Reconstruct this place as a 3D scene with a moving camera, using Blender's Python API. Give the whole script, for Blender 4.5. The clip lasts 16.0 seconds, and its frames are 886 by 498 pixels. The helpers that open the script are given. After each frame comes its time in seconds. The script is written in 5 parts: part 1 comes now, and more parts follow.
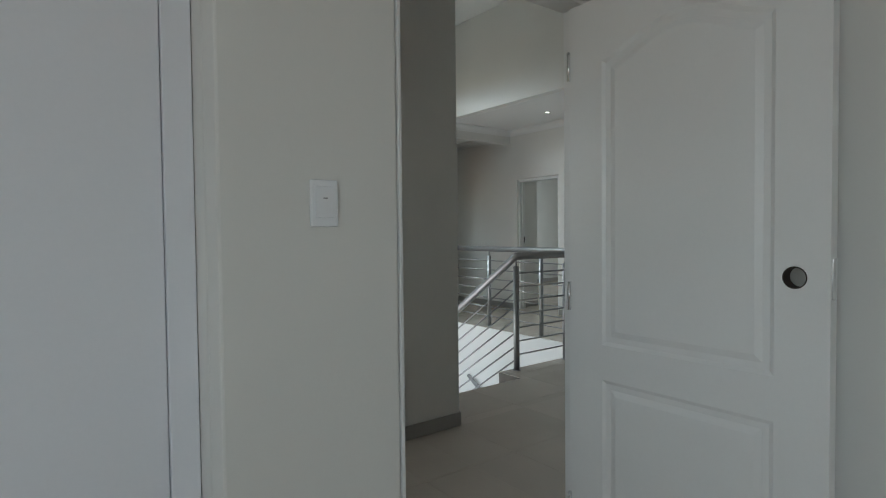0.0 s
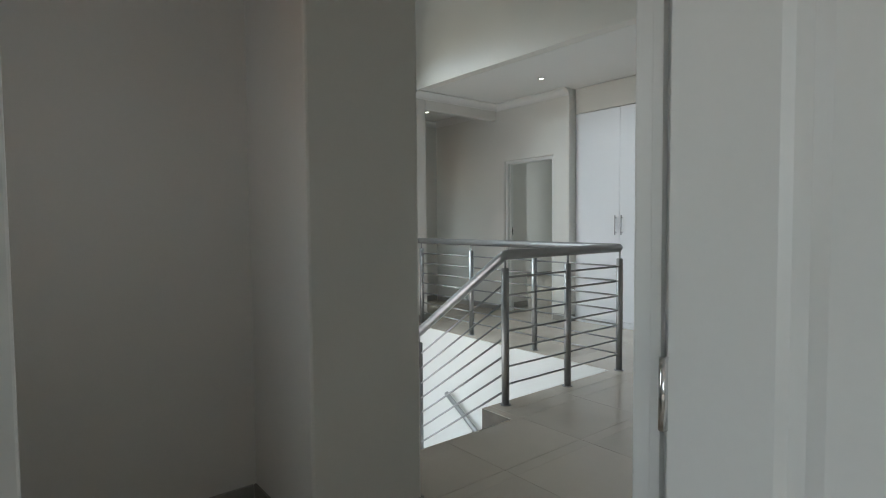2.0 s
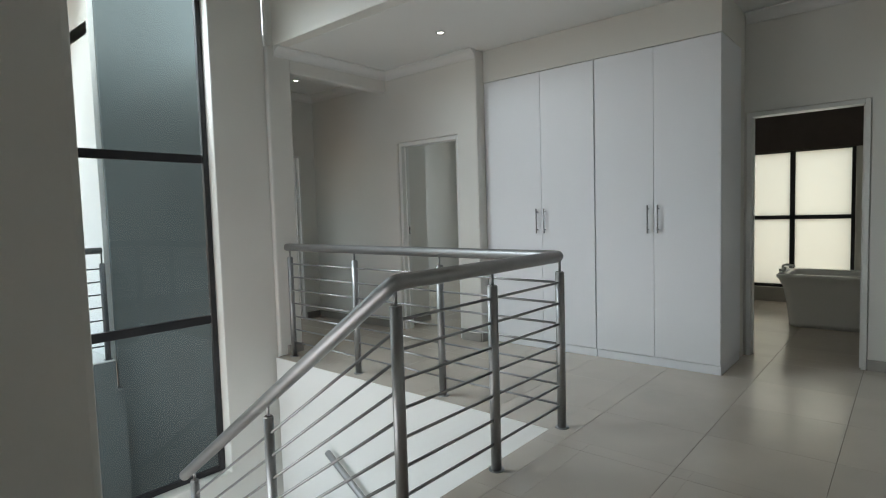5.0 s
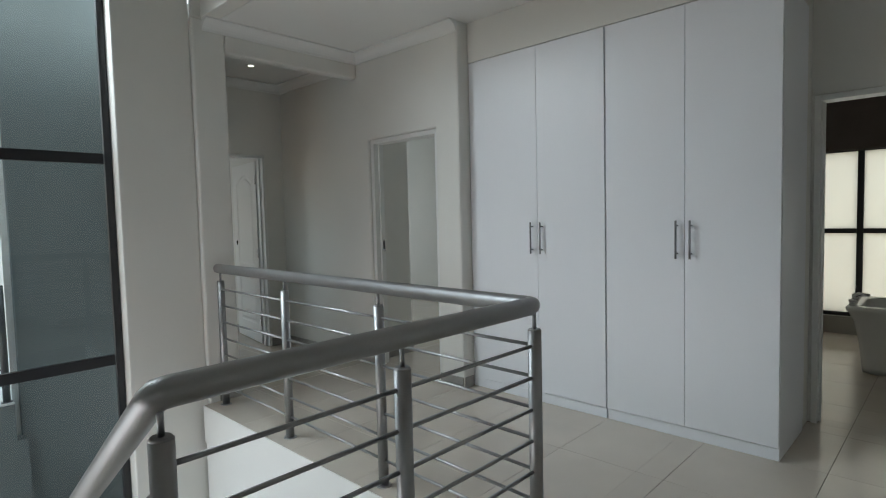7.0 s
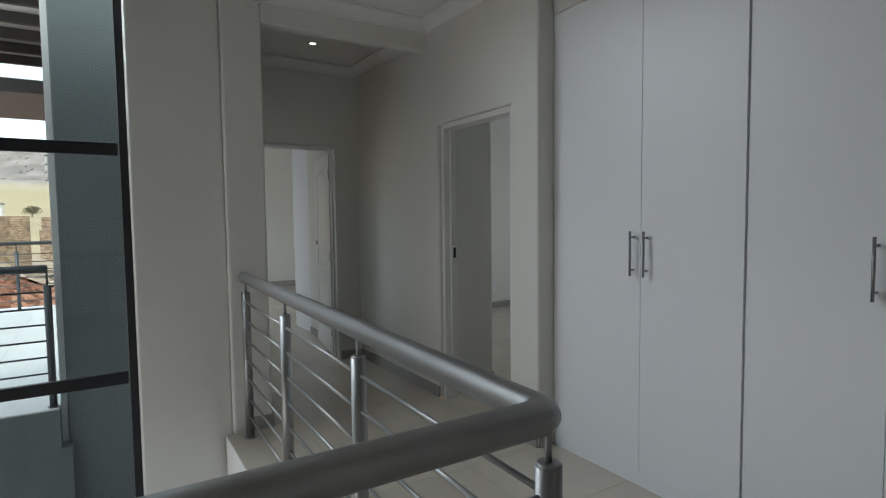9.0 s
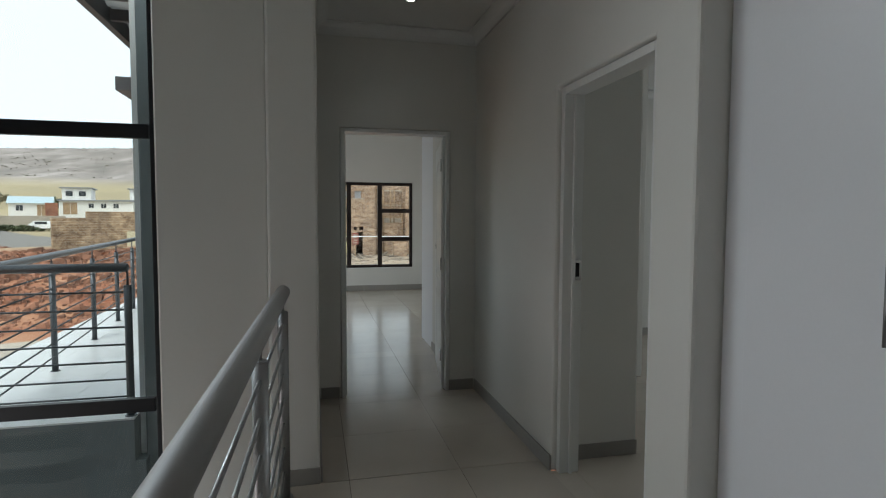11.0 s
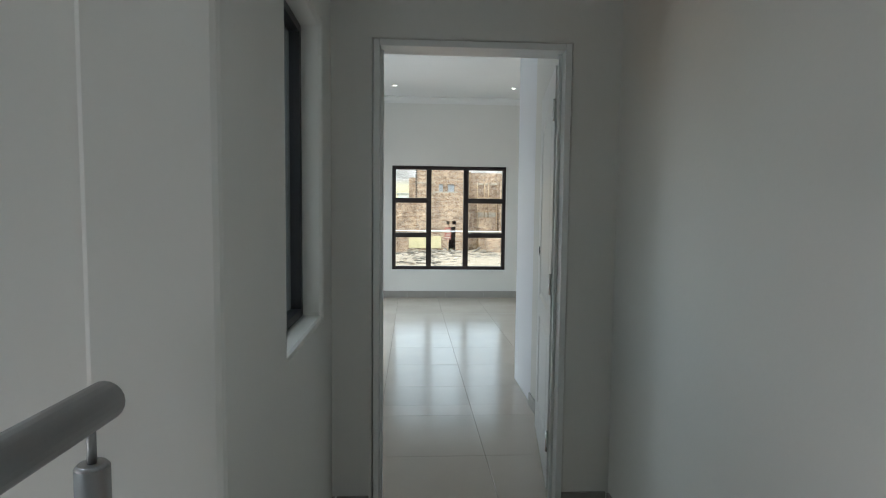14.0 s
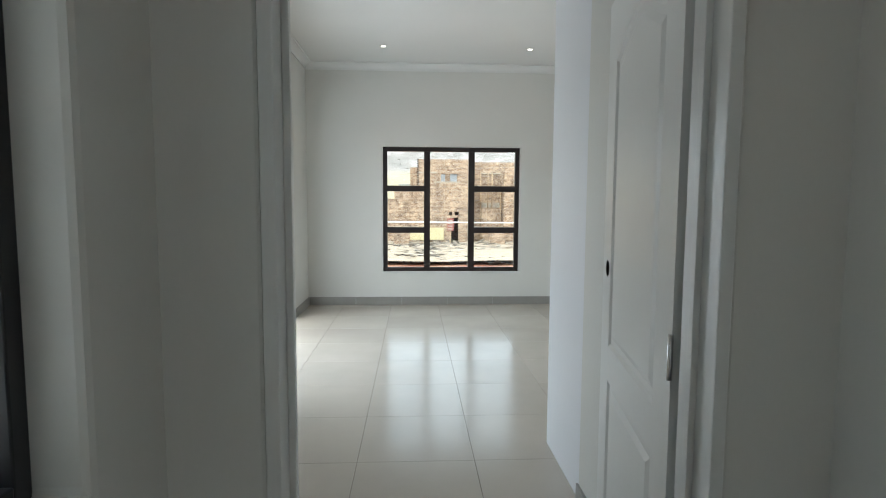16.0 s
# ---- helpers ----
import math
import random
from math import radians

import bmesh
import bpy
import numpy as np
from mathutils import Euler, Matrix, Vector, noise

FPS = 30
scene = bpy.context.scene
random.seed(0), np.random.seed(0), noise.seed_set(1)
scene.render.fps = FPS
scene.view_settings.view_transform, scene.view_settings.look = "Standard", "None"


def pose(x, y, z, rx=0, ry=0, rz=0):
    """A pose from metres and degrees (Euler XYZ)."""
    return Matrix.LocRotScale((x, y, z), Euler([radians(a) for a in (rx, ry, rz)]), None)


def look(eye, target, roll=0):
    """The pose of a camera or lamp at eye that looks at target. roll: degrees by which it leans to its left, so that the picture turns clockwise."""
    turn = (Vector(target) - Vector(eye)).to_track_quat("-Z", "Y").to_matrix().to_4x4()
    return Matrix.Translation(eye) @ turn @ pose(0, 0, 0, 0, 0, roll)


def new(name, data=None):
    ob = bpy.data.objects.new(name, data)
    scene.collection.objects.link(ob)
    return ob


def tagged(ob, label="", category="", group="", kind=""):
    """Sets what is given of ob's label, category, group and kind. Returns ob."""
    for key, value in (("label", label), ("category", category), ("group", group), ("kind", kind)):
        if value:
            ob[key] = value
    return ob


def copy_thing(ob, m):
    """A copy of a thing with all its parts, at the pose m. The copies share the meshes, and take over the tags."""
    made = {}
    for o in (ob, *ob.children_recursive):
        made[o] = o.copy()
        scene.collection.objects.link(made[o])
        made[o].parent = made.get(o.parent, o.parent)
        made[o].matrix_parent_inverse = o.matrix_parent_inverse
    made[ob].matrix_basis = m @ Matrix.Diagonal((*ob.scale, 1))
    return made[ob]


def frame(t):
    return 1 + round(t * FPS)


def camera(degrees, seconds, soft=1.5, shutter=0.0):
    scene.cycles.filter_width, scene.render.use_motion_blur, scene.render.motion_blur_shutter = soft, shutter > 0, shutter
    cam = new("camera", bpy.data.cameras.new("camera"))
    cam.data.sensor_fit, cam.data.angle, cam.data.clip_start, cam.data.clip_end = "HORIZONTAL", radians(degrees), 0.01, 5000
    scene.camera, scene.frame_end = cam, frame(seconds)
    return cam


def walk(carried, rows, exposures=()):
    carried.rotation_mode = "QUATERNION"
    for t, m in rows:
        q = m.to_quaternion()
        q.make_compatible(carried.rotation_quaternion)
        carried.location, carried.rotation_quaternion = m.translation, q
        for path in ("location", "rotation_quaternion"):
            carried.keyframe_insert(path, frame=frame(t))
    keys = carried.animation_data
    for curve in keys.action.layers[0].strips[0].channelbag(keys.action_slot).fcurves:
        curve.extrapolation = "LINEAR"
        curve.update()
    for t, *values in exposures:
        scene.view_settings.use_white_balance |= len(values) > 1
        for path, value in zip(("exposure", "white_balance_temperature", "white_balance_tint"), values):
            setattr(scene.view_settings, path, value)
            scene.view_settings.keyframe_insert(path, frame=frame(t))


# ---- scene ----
cam = camera(77.8, 16.0, soft=1.1)
PATH = [
    (0, (-4.795, -3.469, 1.226), (-3.581, -1.881, 1.168), -0.6),
    (0.5, (-4.573, -3.228, 1.222), (-3.358, -1.641, 1.16), -0.7),
    (1, (-4.353, -2.997, 1.226), (-3.133, -1.414, 1.158), -0.8),
    (1.5, (-4.143, -2.781, 1.225), (-2.911, -1.207, 1.148), -1.0),
    (2, (-3.949, -2.581, 1.231), (-2.693, -1.028, 1.135), -0.5),
    (2.5, (-3.745, -2.401, 1.228), (-2.469, -0.864, 1.129), -0.7),
    (3, (-3.593, -2.23, 1.241), (-2.295, -0.713, 1.132), -1.0),
    (3.5, (-3.44, -2.059, 1.236), (-2.097, -0.581, 1.119), -1.2),
    (4, (-3.283, -1.877, 1.235), (-1.848, -0.49, 1.109), -1.3),
    (4.5, (-3.08, -1.703, 1.253), (-1.565, -0.404, 1.124), -1.7),
    (7, (-1.717, -1.171, 1.355), (-0.272, 0.207, 1.237), -1.4),
    (7.5, (-1.438, -1.108, 1.364), (-0.079, 0.355, 1.252), -1.1),
    (8, (-1.202, -1.015, 1.386), (0.074, 0.521, 1.269), -0.9),
    (10.5, (0.033, -0.179, 1.389), (0.635, 1.726, 1.272), -0.1),
    (11, (0.213, 0.05, 1.382), (0.668, 1.994, 1.266), 0.2),
    (11.5, (0.351, 0.297, 1.385), (0.712, 2.261, 1.268), 0.4),
    (12, (0.433, 0.582, 1.362), (0.721, 2.558, 1.245), 0.5),
    (12.5, (0.471, 0.895, 1.347), (0.691, 2.879, 1.229), 0.5),
    (13, (0.523, 1.225, 1.339), (0.691, 3.215, 1.222), 0.5),
    (13.5, (0.551, 1.554, 1.334), (0.689, 3.545, 1.21), 0.4),
    (14, (0.568, 1.903, 1.334), (0.684, 3.895, 1.197), 0.6),
    (14.5, (0.601, 2.238, 1.333), (0.706, 4.23, 1.181), 0.6),
    (15, (0.61, 2.612, 1.322), (0.715, 4.603, 1.161), 0.4),
    (15.5, (0.638, 2.946, 1.321), (0.74, 4.937, 1.154), 0.3),
    (16, (0.668, 3.287, 1.329), (0.774, 5.277, 1.158), 0.3),
]
walk(cam, [(t, look(eye, target, roll)) for t, eye, target, roll in PATH],
     [(0, 0.62, 5950, 3), (2, 0.95, 6050, 3), (3.2, 0.95, 6100, 4), (4.5, 0.85, 6150, 4), (7, 0.68, 6050, 4), (8.2, 0.5, 6050, 4), (10.3, -0.1, 6200, 6), (12.5, -0.0, 6100, 6), (13.5, 0.46, 5850, 3), (14, 0.8, 5850, 3), (14.5, 0.95, 5850, 3), (15.5, 1.05, 5950, 4), (16, 1.0, 5950, 4)])

# ---- world and light ----
world = bpy.data.worlds.new("world")
scene.world = world
world.use_nodes = True
wn = world.node_tree
sky = wn.nodes.new("ShaderNodeTexSky")
sky.sky_type = "NISHITA"
sky.sun_disc = False
SUN_EL, SUN_ROT = radians(52), radians(212)
sky.sun_elevation, sky.sun_rotation = SUN_EL, SUN_ROT
sky.air_density, sky.dust_density, sky.ozone_density = 1.0, 4.0, 0.6
bg = wn.nodes["Background"]
haze = wn.nodes.new("ShaderNodeMixRGB")      # thin white cloud over the whole sky
haze.inputs[0].default_value = 0.75
haze.inputs[2].default_value = (11.0, 11.2, 11.4, 1)
wn.links.new(sky.outputs[0], haze.inputs[1])
wn.links.new(haze.outputs[0], bg.inputs[0])
bg.inputs[1].default_value = 0.15

sun = new("sun", bpy.data.lights.new("sun", "SUN"))
sun.data.energy, sun.data.angle, sun.data.color = 2.3, radians(14), (1.0, 0.95, 0.88)
sun.matrix_world = look((0, 0, 30), (-math.sin(SUN_ROT) * math.cos(SUN_EL) * -1 * -30, -math.cos(SUN_ROT) * math.cos(SUN_EL) * 30, 30 - math.sin(SUN_EL) * 30))


def window_lamp(eye, target, w, h, watts, color=(0.84, 0.92, 1.0), spread=180):
    """Skylight that falls in through a window's opening."""
    lamp = new("window_daylight", bpy.data.lights.new("window_daylight", "AREA"))
    lamp.data.shape, lamp.data.size, lamp.data.size_y = "RECTANGLE", w, h
    lamp.data.energy, lamp.data.color, lamp.data.spread = watts, color, radians(spread)
    lamp.matrix_world = look(eye, target)
    return lamp


window_lamp((-6.63, -4.4, 1.5), (0, -4.2, 1.5), 1.5, 1.2, 8)            # bedroom window beside the start
window_lamp((-3.0, 1.4, -0.65), (5, 1.4, -0.65), 2.2, 1.9, 18)             # unseen opening assumed in the well's west wall, set low to light the stair wall
window_lamp((-1.5, 2.93, 3.12), (1.7, 0.2, -0.6), 1.75, 0.5, 9, (0.92, 0.955, 1.0), spread=84)            # sky through the head of the tall north window
window_lamp((6.1, 3.2, 1.45), (0, 3.2, 1.45), 1.7, 1.2, 14)              # unseen opening assumed in the side room, lighting it and the corridor
window_lamp((-0.98, 7.75, 1.05), (5, 7.75, 1.05), 1.5, 1.9, 15)              # glazed door to the balcony
window_lamp((5.62, -0.5, 1.1), (0, -0.5, 1.1), 1.3, 1.7, 5, (1.0, 0.97, 0.92))             # behind the frosted panes of the bathroom


# ---- materials ----
def mat(name, color, rough=0.5, metal=0.0, vary=0.06, scale=3.0, bump=0.0, bump_scale=60.0, spec=0.5, grain=0.03, grain_scale=90.0, piece=0.0):
    m = bpy.data.materials.new(name)
    m.use_nodes = True
    nt = m.node_tree
    p = nt.nodes["Principled BSDF"]
    p.inputs["Roughness"].default_value = rough
    p.inputs["Metallic"].default_value = metal
    p.inputs["Specular IOR Level"].default_value = spec
    co = nt.nodes.new("ShaderNodeTexCoord")
    geo = nt.nodes.new("ShaderNodeNewGeometry")
    n1 = nt.nodes.new("ShaderNodeTexNoise")
    n1.inputs["Scale"].default_value, n1.inputs["Detail"].default_value = scale, 5.0
    n2 = nt.nodes.new("ShaderNodeTexNoise")
    n2.inputs["Scale"].default_value, n2.inputs["Detail"].default_value = grain_scale, 3.0
    for n in (n1, n2):
        nt.links.new(geo.outputs["Position"], n.inputs["Vector"])
    ramp = nt.nodes.new("ShaderNodeValToRGB")
    ramp.color_ramp.elements[0].position, ramp.color_ramp.elements[1].position = 0.3, 0.7
    ramp.color_ramp.elements[0].color = (*[c * (1 - vary) for c in color], 1)
    ramp.color_ramp.elements[1].color = (*[min(1, c * (1 + vary)) for c in color], 1)
    nt.links.new(n1.outputs["Fac"], ramp.inputs["Fac"])
    mul = nt.nodes.new("ShaderNodeMixRGB")
    mul.blend_type = "MULTIPLY"
    mul.inputs["Fac"].default_value = 1.0
    r2 = nt.nodes.new("ShaderNodeValToRGB")
    r2.color_ramp.elements[0].color = (1 - grain, 1 - grain, 1 - grain, 1)
    r2.color_ramp.elements[1].color = (1, 1, 1, 1)
    nt.links.new(n2.outputs["Fac"], r2.inputs["Fac"])
    nt.links.new(ramp.outputs[0], mul.inputs[1])
    nt.links.new(r2.outputs[0], mul.inputs[2])
    out = mul.outputs[0]
    if piece > 0:
        oi = nt.nodes.new("ShaderNodeObjectInfo")
        mr = nt.nodes.new("ShaderNodeMapRange")
        mr.inputs["To Min"].default_value, mr.inputs["To Max"].default_value = 1 - piece, 1.0
        nt.links.new(oi.outputs["Random"], mr.inputs["Value"])
        m2 = nt.nodes.new("ShaderNodeMixRGB")
        m2.blend_type = "MULTIPLY"
        m2.inputs["Fac"].default_value = 1.0
        nt.links.new(out, m2.inputs[1])
        nt.links.new(mr.outputs[0], m2.inputs[2])
        out = m2.outputs[0]
    nt.links.new(out, p.inputs["Base Color"])
    rr = nt.nodes.new("ShaderNodeMapRange")
    rr.inputs["To Min"].default_value, rr.inputs["To Max"].default_value = rough * 0.88, min(1, rough * 1.12)
    nt.links.new(n1.outputs["Fac"], rr.inputs["Value"])
    nt.links.new(rr.outputs[0], p.inputs["Roughness"])
    if bump > 0:
        b = nt.nodes.new("ShaderNodeBump")
        b.inputs["Strength"].default_value, b.inputs["Distance"].default_value = bump, 0.01
        n3 = nt.nodes.new("ShaderNodeTexNoise")
        n3.inputs["Scale"].default_value, n3.inputs["Detail"].default_value = bump_scale, 4.0
        nt.links.new(geo.outputs["Position"], n3.inputs["Vector"])
        nt.links.new(n3.outputs["Fac"], b.inputs["Height"])
        nt.links.new(b.outputs[0], p.inputs["Normal"])
    return m


def island_tint(m, amount):
    """Lets joined pieces differ in brightness, one from the next."""
    nt = m.node_tree
    p = nt.nodes["Principled BSDF"]
    src = p.inputs["Base Color"].links[0].from_socket
    geo = nt.nodes.new("ShaderNodeNewGeometry")
    mr = nt.nodes.new("ShaderNodeMapRange")
    mr.inputs["To Min"].default_value, mr.inputs["To Max"].default_value = 1 - amount, 1 + amount * 0.4
    nt.links.new(geo.outputs["Random Per Island"], mr.inputs["Value"])
    mx = nt.nodes.new("ShaderNodeMixRGB")
    mx.blend_type = "MULTIPLY"
    mx.inputs["Fac"].default_value = 1.0
    nt.links.new(src, mx.inputs[1])
    nt.links.new(mr.outputs[0], mx.inputs[2])
    nt.links.new(mx.outputs[0], p.inputs["Base Color"])
    return m


def glass_mat(name, tint=(0.93, 0.96, 0.96)):
    m = bpy.data.materials.new(name)
    m.use_nodes = True
    nt = m.node_tree
    nt.nodes.remove(nt.nodes["Principled BSDF"])
    tr = nt.nodes.new("ShaderNodeBsdfTransparent")
    tr.inputs[0].default_value = (*tint, 1)
    gl = nt.nodes.new("ShaderNodeBsdfGlossy")
    gl.inputs["Roughness"].default_value = 0.0
    fr = nt.nodes.new("ShaderNodeLayerWeight")
    pw = nt.nodes.new("ShaderNodeMath")
    pw.operation, pw.inputs[1].default_value = "POWER", 5.0
    ad = nt.nodes.new("ShaderNodeMath")
    ad.operation, ad.inputs[1].default_value, ad.inputs[2].default_value = "MULTIPLY_ADD", 0.9, 0.035
    fr.inputs[0].default_value = 0.5
    nt.links.new(fr.outputs["Facing"], pw.inputs[0])
    nt.links.new(pw.outputs[0], ad.inputs[0])
    mx = nt.nodes.new("ShaderNodeMixShader")
    nt.links.new(ad.outputs[0], mx.inputs[0])
    nt.links.new(tr.outputs[0], mx.inputs[1])
    nt.links.new(gl.outputs[0], mx.inputs[2])
    nt.links.new(mx.outputs[0], nt.nodes["Material Output"].inputs[0])
    return m


def frosted_mat(name):
    m = bpy.data.materials.new(name)
    m.use_nodes = True
    nt = m.node_tree
    nt.nodes.remove(nt.nodes["Principled BSDF"])
    tl = nt.nodes.new("ShaderNodeBsdfTranslucent")
    tl.inputs[0].default_value = (0.62, 0.615, 0.575, 1)
    gl = nt.nodes.new("ShaderNodeBsdfGlossy")
    gl.inputs["Roughness"].default_value = 0.35
    mx = nt.nodes.new("ShaderNodeMixShader")
    mx.inputs[0].default_value = 0.05
    nt.links.new(tl.outputs[0], mx.inputs[1])
    nt.links.new(gl.outputs[0], mx.inputs[2])
    nt.links.new(mx.outputs[0], nt.nodes["Material Output"].inputs[0])
    return m


def emit_mat(name, color, strength):
    m = bpy.data.materials.new(name)
    m.use_nodes = True
    nt = m.node_tree
    nt.nodes.remove(nt.nodes["Principled BSDF"])
    e = nt.nodes.new("ShaderNodeEmission")
    e.inputs[0].default_value, e.inputs[1].default_value = (*color, 1), strength
    nt.links.new(e.outputs[0], nt.nodes["Material Output"].inputs[0])
    return m


def brick_mat(name, c1, c2, mortar, size=1.0):
    m = bpy.data.materials.new(name)
    m.use_nodes = True
    nt = m.node_tree
    p = nt.nodes["Principled BSDF"]
    p.inputs["Roughness"].default_value = 0.9
    geo = nt.nodes.new("ShaderNodeNewGeometry")
    sep = nt.nodes.new("ShaderNodeSeparateXYZ")
    comb = nt.nodes.new("ShaderNodeCombineXYZ")
    add = nt.nodes.new("ShaderNodeMath")
    nt.links.new(geo.outputs["Position"], sep.inputs[0])
    nt.links.new(sep.outputs[0], add.inputs[0])
    nt.links.new(sep.outputs[1], add.inputs[1])
    nt.links.new(add.outputs[0], comb.inputs[0])
    nt.links.new(sep.outputs[2], comb.inputs[1])
    bt = nt.nodes.new("ShaderNodeTexBrick")
    bt.inputs["Color1"].default_value, bt.inputs["Color2"].default_value, bt.inputs["Mortar"].default_value = (*c1, 1), (*c2, 1), (*mortar, 1)
    bt.inputs["Scale"].default_value = 1.0
    bt.inputs["Brick Width"].default_value, bt.inputs["Row Height"].default_value = 0.23 * size, 0.085 * size
    bt.inputs["Mortar Size"].default_value = 0.013 * size
    nt.links.new(comb.outputs[0], bt.inputs["Vector"])
    n = nt.nodes.new("ShaderNodeTexNoise")
    n.inputs["Scale"].default_value, n.inputs["Detail"].default_value = 0.9, 6.0
    nt.links.new(geo.outputs["Position"], n.inputs["Vector"])
    r = nt.nodes.new("ShaderNodeValToRGB")
    r.color_ramp.elements[0].position, r.color_ramp.elements[1].position = 0.3, 0.7
    r.color_ramp.elements[0].color, r.color_ramp.elements[1].color = (0.62, 0.58, 0.55, 1), (1.15, 1.1, 1.0, 1)
    nt.links.new(n.outputs["Fac"], r.inputs[0])
    mx = nt.nodes.new("ShaderNodeMixRGB")
    mx.blend_type = "MULTIPLY"
    mx.inputs[0].default_value = 1.0
    nt.links.new(bt.outputs["Color"], mx.inputs[1])
    nt.links.new(r.outputs[0], mx.inputs[2])
    # single pale and burnt bricks, and splashes of mortar
    n2 = nt.nodes.new("ShaderNodeTexNoise")
    n2.inputs["Scale"].default_value, n2.inputs["Detail"].default_value = 3.2, 5.0
    n2.inputs["Roughness"].default_value = 0.75
    nt.links.new(geo.outputs["Position"], n2.inputs["Vector"])
    r2 = nt.nodes.new("ShaderNodeValToRGB")
    r2.color_ramp.elements[0].position, r2.color_ramp.elements[1].position = 0.36, 0.66
    r2.color_ramp.elements[0].color, r2.color_ramp.elements[1].color = (0.45, 0.40, 0.38, 1), (1.4, 1.38, 1.36, 1)
    nt.links.new(n2.outputs["Fac"], r2.inputs[0])
    m2 = nt.nodes.new("ShaderNodeMixRGB")
    m2.blend_type = "MULTIPLY"
    m2.inputs[0].default_value = 1.0
    nt.links.new(mx.outputs[0], m2.inputs[1])
    nt.links.new(r2.outputs[0], m2.inputs[2])
    nt.links.new(m2.outputs[0], p.inputs["Base Color"])
    return m


M_WALL = mat("wall_paint", (0.74, 0.73, 0.69), 0.55, vary=0.025, scale=1.3, bump=0.06, bump_scale=45, grain=0.02)
M_CEIL = mat("ceiling_paint", (0.80, 0.80, 0.78), 0.75, vary=0.015, scale=1.0, bump=0.03, bump_scale=80)
M_ENAMEL = mat("white_enamel", (0.78, 0.78, 0.76), 0.32, vary=0.02, scale=2.0, bump=0.025, bump_scale=30)
M_MELA = mat("white_melamine", (0.82, 0.83, 0.86), 0.38, vary=0.012, scale=1.5, bump=0.02, bump_scale=140)
M_TILE = mat("porcelain_tile", (0.62, 0.56, 0.48), 0.18, vary=0.05, scale=2.2, grain=0.06, grain_scale=140, bump=0.008, bump_scale=25, piece=0.07)
M_GROUT = mat("grout", (0.14, 0.125, 0.11), 0.9, vary=0.2, scale=8, bump=0.2)
M_SKIRT = mat("skirting_tile", (0.34, 0.325, 0.30), 0.3, vary=0.06, scale=5, grain=0.06, piece=0.06)
M_STEEL = mat("brushed_steel", (0.36, 0.36, 0.36), 0.44, metal=1.0, vary=0.05, scale=12, grain=0.08, grain_scale=220)
M_HANDLE = mat("satin_handle_steel", (0.30, 0.30, 0.31), 0.3, metal=1.0, vary=0.05)
M_BORE = mat("shaded_door_core", (0.035, 0.025, 0.018), 0.95, vary=0.2, scale=20)
M_CHROME = mat("chrome", (0.75, 0.75, 0.76), 0.12, metal=1.0, vary=0.02)
M_FRAME = mat("dark_aluminium", (0.017, 0.017, 0.02), 0.38, vary=0.15, scale=8, spec=0.5)
M_BROWNFRAME = mat("dark_bronze_aluminium", (0.022, 0.014, 0.012), 0.4, vary=0.15, scale=8)
M_GLASS = glass_mat("window_glass")
M_FROST = frosted_mat("frosted_glass")
# near-black for the switch mark, and for the shade inside slots, holes and gaps
M_BLACK = mat("black_mark_and_shade", (0.012, 0.012, 0.012), 0.7)
M_TAUPE = mat("dark_taupe", (0.10, 0.082, 0.074), 0.85, vary=0.12, scale=4, bump=0.15, bump_scale=300)
M_ACRYL = mat("white_acrylic", (0.80, 0.80, 0.78), 0.15, vary=0.01)
M_PLASTIC = mat("white_plastic", (0.84, 0.85, 0.86), 0.25, vary=0.01)
M_LAMP = emit_mat("downlight_lamp", (1.0, 0.93, 0.80), 2.5)
M_GREY = mat("grey_render", (0.15, 0.18, 0.19), 0.8, vary=0.07, scale=1.2, bump=0.35, bump_scale=22, grain=0.1, grain_scale=30)
M_LIGHTREND = mat("pale_render", (0.72, 0.75, 0.76), 0.8, vary=0.04, scale=1.5, bump=0.2, bump_scale=30)
M_ROOF = mat("dark_roof_steel", (0.05, 0.05, 0.055), 0.5, vary=0.1)
M_BALC = mat("balcony_tile", (0.66, 0.68, 0.68), 0.35, vary=0.05, scale=2, piece=0.05)
M_BRICK = brick_mat("stock_brick", (0.43, 0.31, 0.215), (0.25, 0.16, 0.105), (0.50, 0.45, 0.38), 1.35)
M_REDBRICK = brick_mat("red_brick", (0.36, 0.13, 0.08), (0.24, 0.08, 0.05), (0.35, 0.25, 0.2), 1.4)
M_BRICK2 = brick_mat("yellow_brick", (0.46, 0.36, 0.24), (0.32, 0.23, 0.14), (0.50, 0.45, 0.36), 1.6)
M_SOIL = mat("red_soil", (0.33, 0.13, 0.06), 0.95, vary=0.35, scale=0.7, grain=0.3, grain_scale=6, bump=0.6, bump_scale=3)
M_ROCK = island_tint(mat("red_rubble", (0.32, 0.155, 0.095), 0.95, vary=0.3, scale=1.5, grain=0.3, grain_scale=9, bump=0.5, bump_scale=8), 0.6)
M_PAVE = mat("paving", (0.43, 0.38, 0.31), 0.9, vary=0.12, scale=0.8, grain=0.2, grain_scale=14, piece=0.1)
M_ROAD = mat("asphalt", (0.20, 0.185, 0.165), 0.9, vary=0.12, scale=0.4, grain=0.15, grain_scale=8)
M_PLASTER = mat("white_house_paint", (0.78, 0.77, 0.74), 0.8, vary=0.04)
M_TINROOF = mat("pale_blue_roof_sheet", (0.42, 0.52, 0.56), 0.5, vary=0.06)
M_GREYROOF = mat("grey_roof_sheet", (0.25, 0.26, 0.27), 0.6, vary=0.1)
